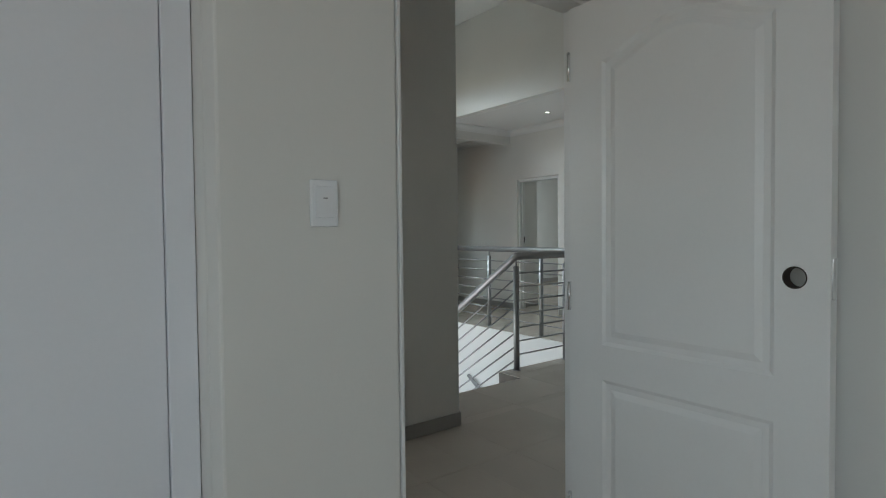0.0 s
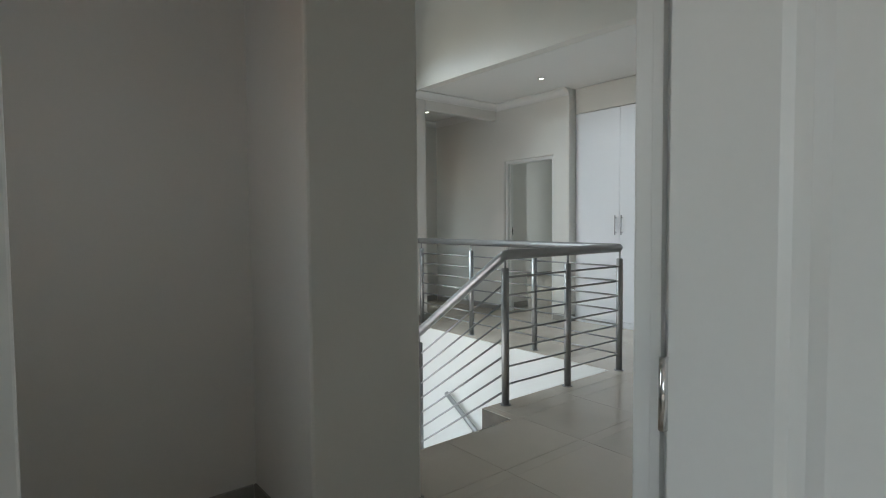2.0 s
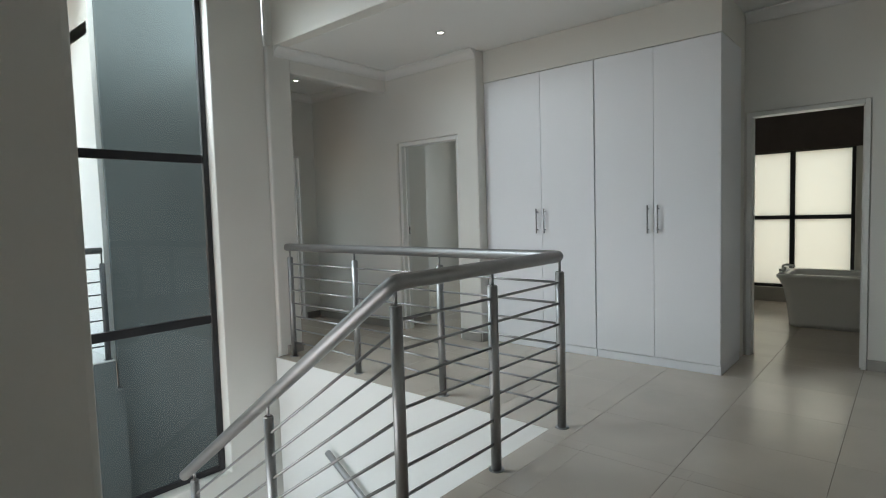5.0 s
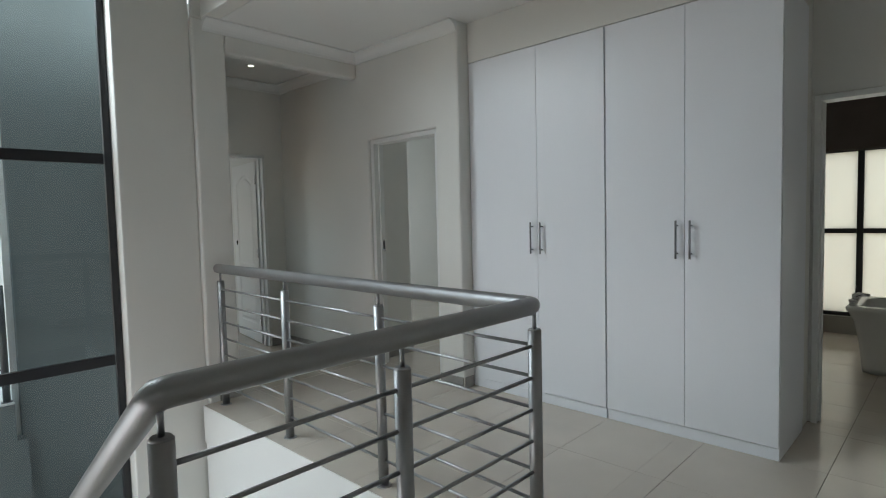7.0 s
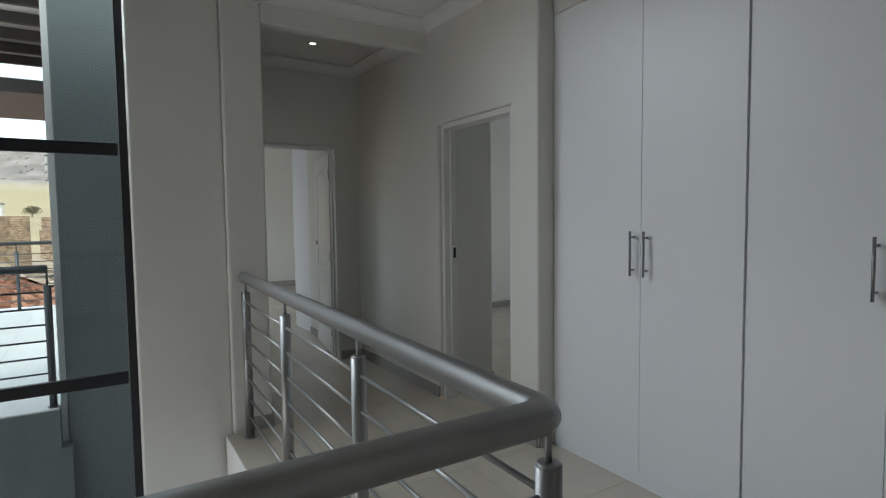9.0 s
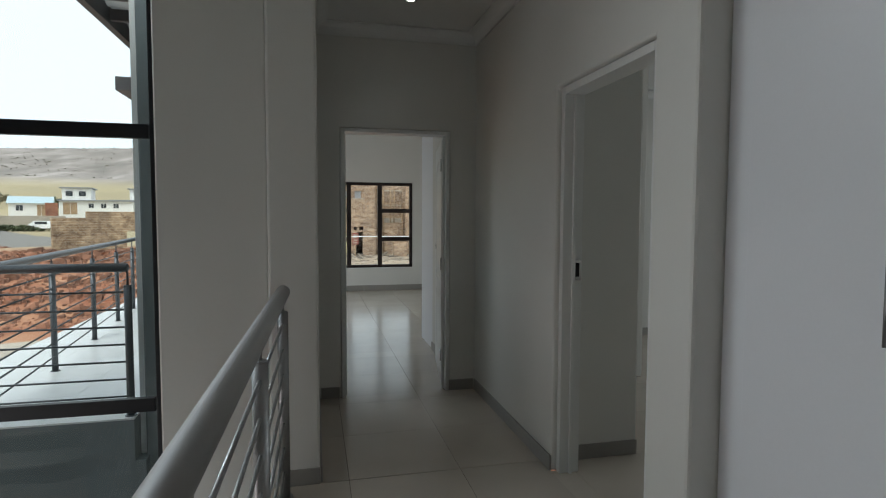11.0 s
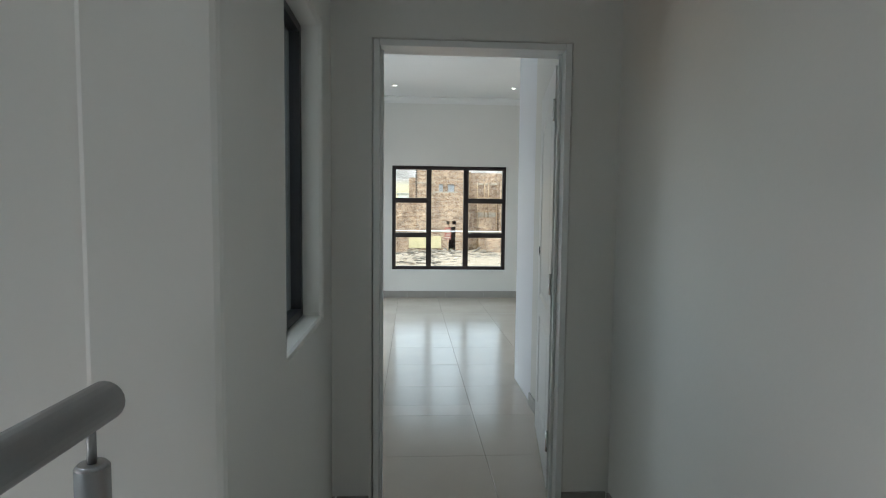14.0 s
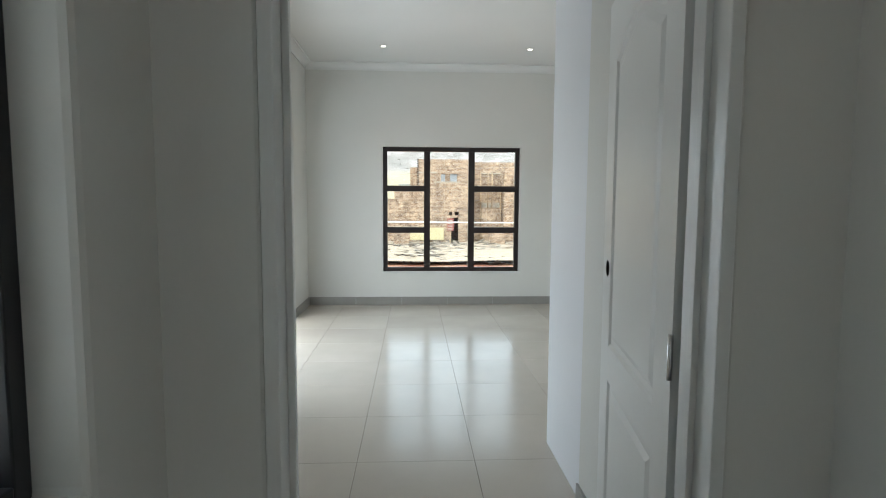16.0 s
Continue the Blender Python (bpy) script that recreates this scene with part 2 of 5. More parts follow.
M_DARKWIN = mat("dark_window_glass", (0.03, 0.035, 0.04), 0.1)
M_TRUNK = mat("bark", (0.10, 0.075, 0.055), 0.95, vary=0.3, scale=5, bump=0.5)
M_LEAF = island_tint(mat("foliage", (0.085, 0.105, 0.05), 0.8, vary=0.3, scale=1.0), 0.5)
M_LEAF2 = island_tint(mat("dry_foliage", (0.16, 0.145, 0.085), 0.85, vary=0.3, scale=1.0), 0.5)
M_TIMBER = mat("scaffold_timber", (0.36, 0.25, 0.15), 0.85, vary=0.25, scale=3)
M_CAR = mat("white_car_paint", (0.8, 0.8, 0.8), 0.2, vary=0.01)
M_TYRE = mat("tyre_rubber", (0.02, 0.02, 0.02), 0.8)
M_SAND = mat("building_sand", (0.36, 0.285, 0.205), 0.95, vary=0.2, scale=1, bump=0.4, bump_scale=6)
M_CREAM = mat("cream_paint", (0.74, 0.70, 0.58), 0.8, vary=0.04)
M_LANTERN = mat("lantern_glass", (0.8, 0.8, 0.76), 0.3)


# ---- geometry helpers ----
def box(bm, x0, x1, y0, y1, z0, z1, bevel=0.0, m=None):
    vs = [bm.verts.new((x, y, z)) for x in (x0, x1) for y in (y0, y1) for z in (z0, z1)]
    fs = [bm.faces.new([vs[i] for i in q]) for q in ((0, 1, 3, 2), (4, 6, 7, 5), (0, 4, 5, 1), (2, 3, 7, 6), (0, 2, 6, 4), (1, 5, 7, 3))]
    if bevel > 0:
        es = list({e for f in fs for e in f.edges})
        r = bmesh.ops.bevel(bm, geom=es, offset=bevel, segments=2, affect="EDGES", profile=0.6)
        vs = list({v for v in vs if v.is_valid} | set(r["verts"]))
    if m is not None:
        bmesh.ops.transform(bm, matrix=m, verts=[v for v in vs if v.is_valid])
    return bm


def cyl(bm, p, q, r0, r1=None, n=16, caps=True):
    p, q = Vector(p), Vector(q)
    r1 = r0 if r1 is None else r1
    d = (q - p).normalized()
    a = d.orthogonal().normalized()
    b = d.cross(a)
    rings = []
    for c, r in ((p, r0), (q, r1)):
        rings.append([bm.verts.new(c + r * (math.cos(t) * a + math.sin(t) * b)) for t in [2 * math.pi * i / n for i in range(n)]])
    for i in range(n):
        f = bm.faces.new((rings[0][i], rings[0][(i + 1) % n], rings[1][(i + 1) % n], rings[1][i]))
        f.smooth = True
    if caps:
        bm.faces.new(rings[0][::-1])
        bm.faces.new(rings[1])
    return bm


def pipe(bm, pts, r, n=20):
    """A bent tube through the points, mitred at the bends, with slightly domed ends."""
    pts = [Vector(p) for p in pts]
    first = (pts[1] - pts[0]).normalized()
    ref = Vector((0, 0, 1)) if abs(first.z) < 0.9 else Vector((1, 0, 0))
    rings = []
    for i, p in enumerate(pts):
        d0 = (p - pts[i - 1]).normalized() if i else first
        d1 = (pts[i + 1] - p).normalized() if i < len(pts) - 1 else d0
        t = (d0 + d1).normalized()
        k = 1 / max(0.5, t.dot(d1))
        side = t.cross(ref).normalized()
        up = side.cross(t).normalized()
        bend = (d1 - d0)
        ring = []
        for j in range(n):
            a = 2 * math.pi * j / n
            o = r * (math.cos(a) * side + math.sin(a) * up)
            if bend.length > 1e-4:
                w = bend.normalized()
                o += w * o.dot(w) * (k - 1)
            ring.append(bm.verts.new(p + o))
        rings.append(ring)
    for a, b in zip(rings, rings[1:]):
        for j in range(n):
            f = bm.faces.new((a[j], a[(j + 1) % n], b[(j + 1) % n], b[j]))
            f.smooth = True
    for ring, d in ((rings[0], -first), (rings[-1], (pts[-1] - pts[-2]).normalized())):
        c = sum((v.co for v in ring), Vector()) / n
        inner = [bm.verts.new(c + (v.co - c) * 0.7 + d * r * 0.25) for v in ring]
        for j in range(n):
            bm.faces.new((ring[j], ring[(j + 1) % n], inner[(j + 1) % n], inner[j]))
        bm.faces.new(inner)
    bmesh.ops.recalc_face_normals(bm, faces=bm.faces)
    return bm


def mesh_of(bm, name, material):
    bmesh.ops.recalc_face_normals(bm, faces=bm.faces)
    me = bpy.data.meshes.new(name)
    bm.to_mesh(me)
    bm.free()
    me.materials.append(material)
    return me


def solid(name, bm, material, kind="", label="", category="", group=""):
    return tagged(new(name, mesh_of(bm, name, material)), label, category, group, kind)


def thing(name, at, label, category, group="", kind=""):
    ob = new(name)
    ob.empty_display_size = 0.1
    ob.location = at
    bpy.context.view_layer.update()
    return tagged(ob, label, category, group, kind)


def world_at(ob):
    m = Vector(ob.location)
    while ob.parent:
        ob = ob.parent
        m += Vector(ob.location)
    return m


def part(name, bm, material, parent, label=""):
    """Links a bmesh, given in world places, as one mesh under a thing or part."""
    bmesh.ops.translate(bm, vec=-world_at(parent), verts=bm.verts)
    ob = new(name, mesh_of(bm, name, material))
    ob.parent = parent
    return tagged(ob, label)


def softened(ob, width, segments=2):
    b = ob.modifiers.new("soft_edges", "BEVEL")
    b.width, b.segments, b.limit_method, b.angle_limit = width, segments, "ANGLE", radians(40)
    return ob


def wall(name, axis, a, b, u0, u1, z0, z1, holes=(), material=None, soft=0.008, label=""):
    """A wall between the planes a and b of the axis, from u0 to u1, with holes (u0, u1, z0, z1) through it."""
    us = sorted({u0, u1, *[h[0] for h in holes], *[h[1] for h in holes]})
    zs = sorted({z0, z1, *[h[2] for h in holes], *[h[3] for h in holes]})
    us, zs = [u for u in us if u0 <= u <= u1], [z for z in zs if z0 <= z <= z1]

    def full(i, j):
        if not (0 <= i < len(us) - 1 and 0 <= j < len(zs) - 1):
            return False
        u, z = (us[i] + us[i + 1]) / 2, (zs[j] + zs[j + 1]) / 2
        return not any(h[0] < u < h[1] and h[2] < z < h[3] for h in holes)

    bm = bmesh.new()
    made = {}

    def v(w, u, z):
        key = (round(w, 4), round(u, 4), round(z, 4))
        if key not in made:
            made[key] = bm.verts.new((w, u, z) if axis == "x" else (u, w, z))
        return made[key]

    for i in range(len(us) - 1):
        for j in range(len(zs) - 1):
            if not full(i, j):
                continue
            p, q, s, t = us[i], us[i + 1], zs[j], zs[j + 1]
            for w in (a, b):
                bm.faces.new([v(w, p, s), v(w, q, s), v(w, q, t), v(w, p, t)])
            for di, dj, e in ((-1, 0, ((p, s), (p, t))), (1, 0, ((q, s), (q, t))), (0, -1, ((p, s), (q, s))), (0, 1, ((p, t), (q, t)))):
                if not full(i + di, j + dj):
                    bm.faces.new([v(a, *e[0]), v(a, *e[1]), v(b, *e[1]), v(b, *e[0])])
    ob = solid(name, bm, material or M_WALL, "structure", label or "smooth off-white painted plaster wall", "wall")
    return softened(ob, soft) if soft else ob


def skirting(axis, face, side, u0, u1, h=0.085, z=0.0):
    """A run of skirting tiles on a wall's face; side is the way out of the wall."""
    mid = (u0 + u1) / 2
    base = thing("baseboard", (face, mid, z) if axis == "x" else (mid, face, z), "grey-beige porcelain skirting tiles along a white wall", "baseboard", kind="structure")
    n = max(1, round((u1 - u0) / 0.595))
    step = (u1 - u0) / n
    for i in range(n):
        a, b = u0 + i * step + 0.001, u0 + (i + 1) * step - 0.001
        w0, w1 = sorted((face + 0.001 * side, face + 0.012 * side))
        bm = bmesh.new()
        if axis == "x":
            box(bm, w0, w1, a, b, z + 0.001, z + h, 0.002)
        else:
            box(bm, a, b, w0, w1, z + 0.001, z + h, 0.002)
        part("skirting_tile", bm, M_SKIRT, base)


def cornice(axis, face, side, u0, u1, z, s=0.085):
    """A coved plaster cornice under a ceiling at height z."""
    bm = bmesh.new()
    prof = [(0, 0), (0, -s), (0.012, -s)] + [(0.012 + (s - 0.012) * (1 - math.cos(t)), -s + (s - 0.012) * math.sin(t)) for t in [math.pi / 2 * i / 6 for i in range(1, 7)]] + [(s, 0)]
    rows = []
    for u in (u0, u1):
        rows.append([bm.verts.new((face + side * (d + 0.001), u, z + k - 0.001) if axis == "x" else (u, face + side * (d + 0.001), z + k - 0.001)) for d, k in prof])
    n = len(prof)
    for i in range(n):
        f = bm.faces.new((rows[0][i], rows[0][(i + 1) % n], rows[1][(i + 1) % n], rows[1][i]))
    bm.faces.new(rows[0])
    bm.faces.new(rows[1][::-1])
    solid("trim", bm, M_CEIL, "structure", "white coved plaster cornice below the ceiling", "cornice")


# ---- large structure ----
FL, CE, CORR = -0.0, 2.84, 2.80
EAST, WESTW, PIER = 1.46, 0.23, 2.90       # corridor walls and the face of the pier
FW, FN, FC = -0.68, 10.33, 3.04  # far bedroom: west wall, north wall, ceiling

wall("wall_bedroom_door", "y", -2.19, -2.091, -4.45, -2.95, 0, CE, [(-3.972, -3.151, 0, 2.056)])
wall("wall_bedroom_east", "x", -3.08, -2.95, -5.95, -2.14, 0, CE)
wall("wall_bedroom_south", "y", -6.0, -5.9, -6.6, -2.95, 0, CE)
wall("wall_bedroom_west", "x", -6.7, -6.6, -6.0, -1.2, 0, CE, [(-5.2, -3.6, 0.85, 2.15)])
# the opening in this wall is unseen, added so daylight brightens the passage
wall("wall_passage_west", "x", -4.45, -4.34, -2.0905, -0.09, 0, CE, [(-1.5, -0.7, 1.1, 2.0)])
wall("wall_passage_north", "y", -0.2, -0.095, -4.40, -3.04, 0, CE)
# its opening is unseen, placed low for the lamp that lights the stair wall
wall("wall_stair_west", "x", -3.1, -2.61, -0.77, 2.99, -3.06, 4.1, [(0.25, 2.55, -1.7, 0.4)], soft=0.012)
wall("wall_landing_south", "y", -2.19, -2.082, -2.949, -0.0, 0, 3.419)
wall("wall_landing_stub", "x", -0.12, 0.0, -2.08, -1.561, 0, 3.419, soft=0.015)
wall("wall_landing_bath", "y", -1.68, -1.56, -0.05, 2.38, 0, CE)
wall("wall_bath_west", "x", 2.33, 2.44, -2.6, 0.29, 0, CE, [(-1.305, -0.485, 0, 2.035)])
wall("wall_corridor_east", "x", EAST, 1.60, 1.66, 4.30, 0, CE, [(1.91, 2.76, 0, 2.062)], soft=0.014)
wall("wall_cupboard_back", "x", 2.19, 2.325, -0.47, 1.66, 0, CE)
wall("wall_cupboard_return", "y", 1.661, 1.76, 1.601, 6.2, 0, CE)
wall("wall_corridor_west", "x", -0.015, WESTW, PIER, 4.30, -3.06, CE, [(3.42, 4.03, 0.925, 2.02)], soft=0.014)
wall("wall_bedroom_three_south", "y", 4.25, 4.36, -0.95, 2.98, 0, FC, [(0.405, 1.245, 0, 2.045)])
wall("wall_stair_north", "y", 2.94, 3.14, -3.1, -0.016, -3.06, 4.1, [(-2.45, -0.53, -0.93, 3.42)], soft=0.01)
wall("wall_stair_east", "x", -0.06, 0.05, -0.3, PIER, -3.06, -0.26, material=M_CEIL)
wall("wall_bulkhead", "x", 0.05, 0.17, -2.08, PIER - 0.001, CE, 4.1)
wall("wall_pier_head", "y", PIER, 2.939, -0.015, WESTW, CE, 4.1)
wall("wall_void_south", "y", -0.32, -0.2, -2.61, 0.049, 3.42, 4.1)
wall("wall_stair_south", "y", -0.42, -0.3, -3.1, 0.05, -3.06, -0.26, material=M_CEIL)
wall("wall_bedroom_three_west", "x", -0.95, FW, 4.32, FN + 0.06, 0, FC, [(6.9, 9.53, 0, 2.035)])
wall("wall_bedroom_three_north", "y", FN, FN + 0.2, -0.95, 3.6, 0, FC, [(0.275, 2.025, 0.43, 2.022)])
wall("wall_bedroom_three_east", "x", 2.88, 2.98, 4.32, FN + 0.06, 0, FC)
wall("wall_entry_nib", "x", 1.40, 1.51, 4.32, 5.6, 0, FC)
wall("wall_side_room_nib", "y", 2.865, 2.975, 1.601, 2.04, 0, CE, soft=0.012)
wall("wall_side_room_far", "y", 5.78, 5.9, 2.96, 6.25, 0, CE)
# the opening here is unseen, added for the side room's lamp
wall("wall_side_room_east", "x", 6.2, 6.3, 0.3, 5.9, 0, CE, [(2.3, 4.1, 0.8, 2.1)])
wall("wall_bath_north", "y", 0.20, 0.29, 2.44, 6.2, 0, CE)
wall("wall_bath_south", "y", -2.72, -2.6, 2.33, 5.6, 0, CE)
wall("wall_bath_east", "x", 5.42, 5.6, -2.6, 0.20, 0, CE, [(-1.02, 0.15, 0.19, 1.97)])

# ceilings and floor slabs
bm = bmesh.new()
for r in ((-6.7, -2.95, -6.0, -2.08), (-4.56, -2.95, -2.08, -0.32), (0.05, 2.44, -2.08, -0.32), (0.17, 2.44, -0.32, 3.0), (-2.95, -2.61, -2.08, -2.079)):
    box(bm, r[0], r[1], r[2], r[3], CE, CE + 0.12)
box(bm, 2.44, 6.3, -2.72, 5.9, CE, CE + 0.12)
box(bm, -4.56, -3.1, -0.32, -0.09, CE, CE + 0.12)
box(bm, -6.7, -4.56, -2.08, -1.2, CE, CE + 0.12)
solid("ceiling", bm, M_CEIL, "structure", "flat white painted ceiling", "ceiling")
bm = bmesh.new()
box(bm, -0.0, 2.44, 3.0, 4.30, CORR, CORR + 0.16)
solid("ceiling_corridor", bm, M_CEIL, "structure", "flat white painted corridor ceiling", "ceiling")
bm = bmesh.new()
box(bm, -1.0, 3.3, 4.30, FN + 0.2, FC, FC + 0.12)
solid("ceiling_bedroom_three", bm, M_CEIL, "structure", "flat white painted bedroom ceiling", "ceiling")
bm = bmesh.new()
box(bm, -3.2, 0.2, -0.35, 3.2, 4.1, 4.2)
box(bm, -3.0, 0.17, -2.19, -0.321, 3.42, 3.52)
solid("ceiling_stairwell", bm, M_CEIL, "structure", "white ceiling high over the stairwell", "ceiling")
# lowered ceiling of the passage and the plastered slab edge beside the stairs
bm = bmesh.new()
box(bm, -4.34, -2.952, -2.0905, -0.201, 2.59, 3.419)
solid("bulkhead_passage", bm, M_CEIL, "structure", "lowered white painted passage ceiling", "bulkhead")
bm = bmesh.new()
box(bm, -0.067, -0.0605, 0.051, PIER - 0.001, -0.28, -0.0036)
solid("slab_edge", bm, M_CEIL, "structure", "white plastered edge of the landing slab", "trim")
# beam across the corridor's mouth
bm = bmesh.new()
box(bm, WESTW, EAST, PIER + 0.005, 3.0, 2.63, CE)
softened(solid("beam", bm, M_WALL, "structure", "off-white plastered beam across the corridor", "beam"), 0.012)
# cornices
cornice("x", EAST, -1, 1.66, PIER + 0.005, CE)
cornice("x", EAST, -1, 3.002, 4.249, CORR)
cornice("x", WESTW, 1, 3.002, 4.249, CORR)
cornice("y", 4.25, -1, 0.24, 1.46, CORR)
cornice("y", PIER + 0.005, -1, 0.06, 1.46, CE)
cornice("x", 2.33, -1, -1.56, -0.48, CE)
cornice("y", FN, -1, FW, 2.88, FC)
cornice("x", FW, 1, 4.36, FN, FC)
cornice("y", -1.56, 1, 0.0, 2.33, CE)
cornice("y", 5.78, -1, 2.98, 6.2, CE)

# ---- stairs ----
RISE, GO = 0.18, 0.265
stair = thing("staircase", (-1.9, 0.9, -3.06), "beige tiled dog-leg staircase with white sides", "staircase")
for i in range(8):
    y = -0.23 + i * GO
    z = -RISE * (i + 1)
    bm = bmesh.new()
    box(bm, -2.609, -1.50, y + 0.001, y + GO + 0.02, z - 0.03, z, 0.004)
    part("tread", bm, M_TILE, stair)
    bm = bmesh.new()
    box(bm, -2.609, -1.50, y - 0.0, y + 0.012, z + 0.001, z + RISE - 0.031 if i else z + RISE - 0.001)
    part("riser", bm, M_TILE, stair)
    bm = bmesh.new()
    box(bm, -2.609, -1.30, y + 0.013, y + GO + 0.012, z - 0.30, z - 0.031)
    part("step_core", bm, M_CEIL, stair)
    y2, z2 = 1.89 - i * GO, -1.62 - RISE * (i + 1)
    if i < 7:
        bm = bmesh.new()
        box(bm, -1.28, -0.061, y2 - GO - 0.02, y2 - 0.001, z2 - 0.03, z2, 0.004)
        part("tread", bm, M_TILE, stair)
        bm = bmesh.new()
        box(bm, -1.28, -0.061, y2 - GO, y2 - 0.013, z2 - 0.30, z2 - 0.031)
        part("step_core", bm, M_CEIL, stair)
    bm = bmesh.new()
    box(bm, -1.28, -0.061, y2 - 0.012, y2, z2 + 0.001, z2 + RISE - 0.031)
    part("riser", bm, M_TILE, stair)
    bm = bmesh.new()
    box(bm, -1.499, -1.30, y + 0.001, y + GO, z - 0.02, z + 0.0, 0.003)
    part("stringer_tile", bm, M_TILE, stair)
bm = bmesh.new()
box(bm, -2.609, -0.061, 1.892, 2.939, -1.82, -1.62, 0.003)
part("half_landing", bm, M_TILE, stair)

bm = bmesh.new()
box(bm, -3.1, 0.05, -0.3, 2.94, -3.26, -3.061)
solid("floor_ground", bm, M_TILE, "structure", "beige tiled ground floor under the stairs", "floor")


# ---- doors ----
def door_frame(name, axis, w0, w1, u0, u1, top, label, t=0.045, proud=0.012, kind="structure"):
    """A white frame that lines an opening in a wall between w0 and w1."""
    at = ((w0 + w1) / 2, (u0 + u1) / 2, 0) if axis == "x" else ((u0 + u1) / 2, (w0 + w1) / 2, 0)
    door = thing(name, at, label, "door", kind=kind)
    a, b = w0 - proud, w1 + proud

    def put(pname, p, q, z0, z1):
        bm = bmesh.new()
        if axis == "x":
            box(bm, a, b, p, q, z0, z1, 0.003)
        else:
            box(bm, p, q, a, b, z0, z1, 0.003)
        return part(pname, bm, M_ENAMEL, door)

    put("jamb", u0 + 0.002, u0 + t, 0.001, top - 0.002)
    put("jamb", u1 - t, u1 - 0.002, 0.001, top - 0.002)
    put("head", u0 + t + 0.001, u1 - t - 0.001, top - t, top - 0.002)
    m0, m1 = (w0 + w1) / 2 - 0.006, (w0 + w1) / 2 + 0.012
    for p, q in ((u0 + t, u0 + t + 0.014), (u1 - t - 0.014, u1 - t)):
        bm = bmesh.new()
        if axis == "x":
            box(bm, m0, m1, p, q, 0.001, top - t - 0.001, 0.002)
        else:
            box(bm, p, q, m0, m1, 0.001, top - t - 0.001, 0.002)
        part("stop", bm, M_ENAMEL, door)
    return door


def strike(door, x0, x1, y0, y1, z0, z1):
    bm = bmesh.new()
    box(bm, x0, x1, y0, y1, z0, z1, 0.0015)
    plate = part("strike_plate", bm, M_CHROME, door, "small chrome strike plate")
    return plate


def panel_leaf(door, hinge, direction, width, height, thick, hole=True, latch=True, swing=0.0):
    """A moulded two-panel leaf with an arched upper panel, standing open from its hinge along +y or -y (direction), thick along x from hinge x."""
    hx, hy = hinge
    z0 = 0.008
    n_hole = 24
    bm = bmesh.new()
    y_at = lambda u: hy + direction * u
    side = 1 if thick > 0 else -1
    xa, xb = hx, hx + thick

    def outline_arch(u0, u1, za, zb, rise, k=14):
        pts = [(u0, za), (u1, za), (u1, zb)]
        for i in range(1, k):
            t = i / k
            pts.append((u1 + (u0 - u1) * t, zb + rise * math.sin(math.pi * t) ** 1.3))
        pts.append((u0, zb))
        return pts

    upper = outline_arch(0.13, width - 0.125, 0.845, 1.79, 0.085)
    lower = outline_arch(0.13, width - 0.125, 0.20, 0.728, 0.0)
    circle = [(width - 0.078 + 0.027 * math.cos(2 * math.pi * i / n_hole), 1.105 + 0.027 * math.sin(2 * math.pi * i / n_hole)) for i in range(n_hole)]
    outer = [(0, z0), (width, z0), (width, height), (0, height)]
    loops = [outer, upper, lower] + ([circle] if hole else [])
    faces_x = {}
    for x, inward in ((xa, 1), (xb, -1)):
        rings = []
        for lp in loops:
            rings.append([bm.verts.new((x, y_at(u), z)) for u, z in lp])
        edges = []
        for rg in rings:
            edges += [bm.edges.new((rg[i], rg[(i + 1) % len(rg)])) for i in range(len(rg))]
        bmesh.ops.triangle_fill(bm, use_beauty=True, use_dissolve=False, edges=edges)
        faces_x[x] = rings
        # drop faces that fill the panels and the hole
        kill = []
        for f in bm.faces:
            if all(abs(v.co.x - x) < 1e-6 for v in f.verts):
                c = f.calc_center_median()
                u, z = (c.y - hy) * direction, c.z
                in_up = 0.13 < u < width - 0.125 and 0.845 < z and z < 1.79 + 0.085 * max(0.0, math.sin(math.pi * min(1, max(0, (u - 0.13) / (width - 0.255))))) ** 1.3
                in_lo = 0.13 < u < width - 0.125 and 0.20 < z < 0.728
                in_ho = hole and (u - (width - 0.078)) ** 2 + (z - 1.105) ** 2 < 0.0265 ** 2
                if in_up or in_lo or in_ho:
                    kill.append(f)
        bmesh.ops.delete(bm, geom=kill, context="FACES_ONLY")
        # moulded panels: a groove, then a raised field
        for rg in rings[1:3]:
            c = sum((v.co for v in rg), Vector()) / len(rg)
            prev = rg
            for inset, depth in ((0.012, 0.007), (0.03, 0.008), (0.05, 0.002)):
                us = [(v.co.y - hy) * direction for v in rg]
                zs = [v.co.z for v in rg]
                uc, zc = (min(us) + max(us)) / 2, (min(zs) + max(zs)) / 2
                uw, zw = (max(us) - min(us)) / 2, (max(zs) - min(zs)) / 2
                ring = []
                for v in rg:
                    u, z = (v.co.y - hy) * direction, v.co.z
                    ring.append(bm.verts.new((x + side * inward * depth, y_at(uc + (u - uc) * (uw - inset) / uw), zc + (z - zc) * (zw - inset) / zw)))
                for i in range(len(rg)):
                    bm.faces.new((prev[i], prev[(i + 1) % len(rg)], ring[(i + 1) % len(rg)], ring[i]))
                prev = ring
            bm.faces.new(prev)
    for k in ([0, 3] if hole else [0]):
        a, b = faces_x[xa][k], faces_x[xb][k]
        for i in range(len(a)):
            bm.faces.new((a[i], a[(i + 1) % len(a)], b[(i + 1) % len(a)], b[i]))
    leaf = part("leaf", bm, M_ENAMEL, door, "white moulded two-panel door leaf standing open")
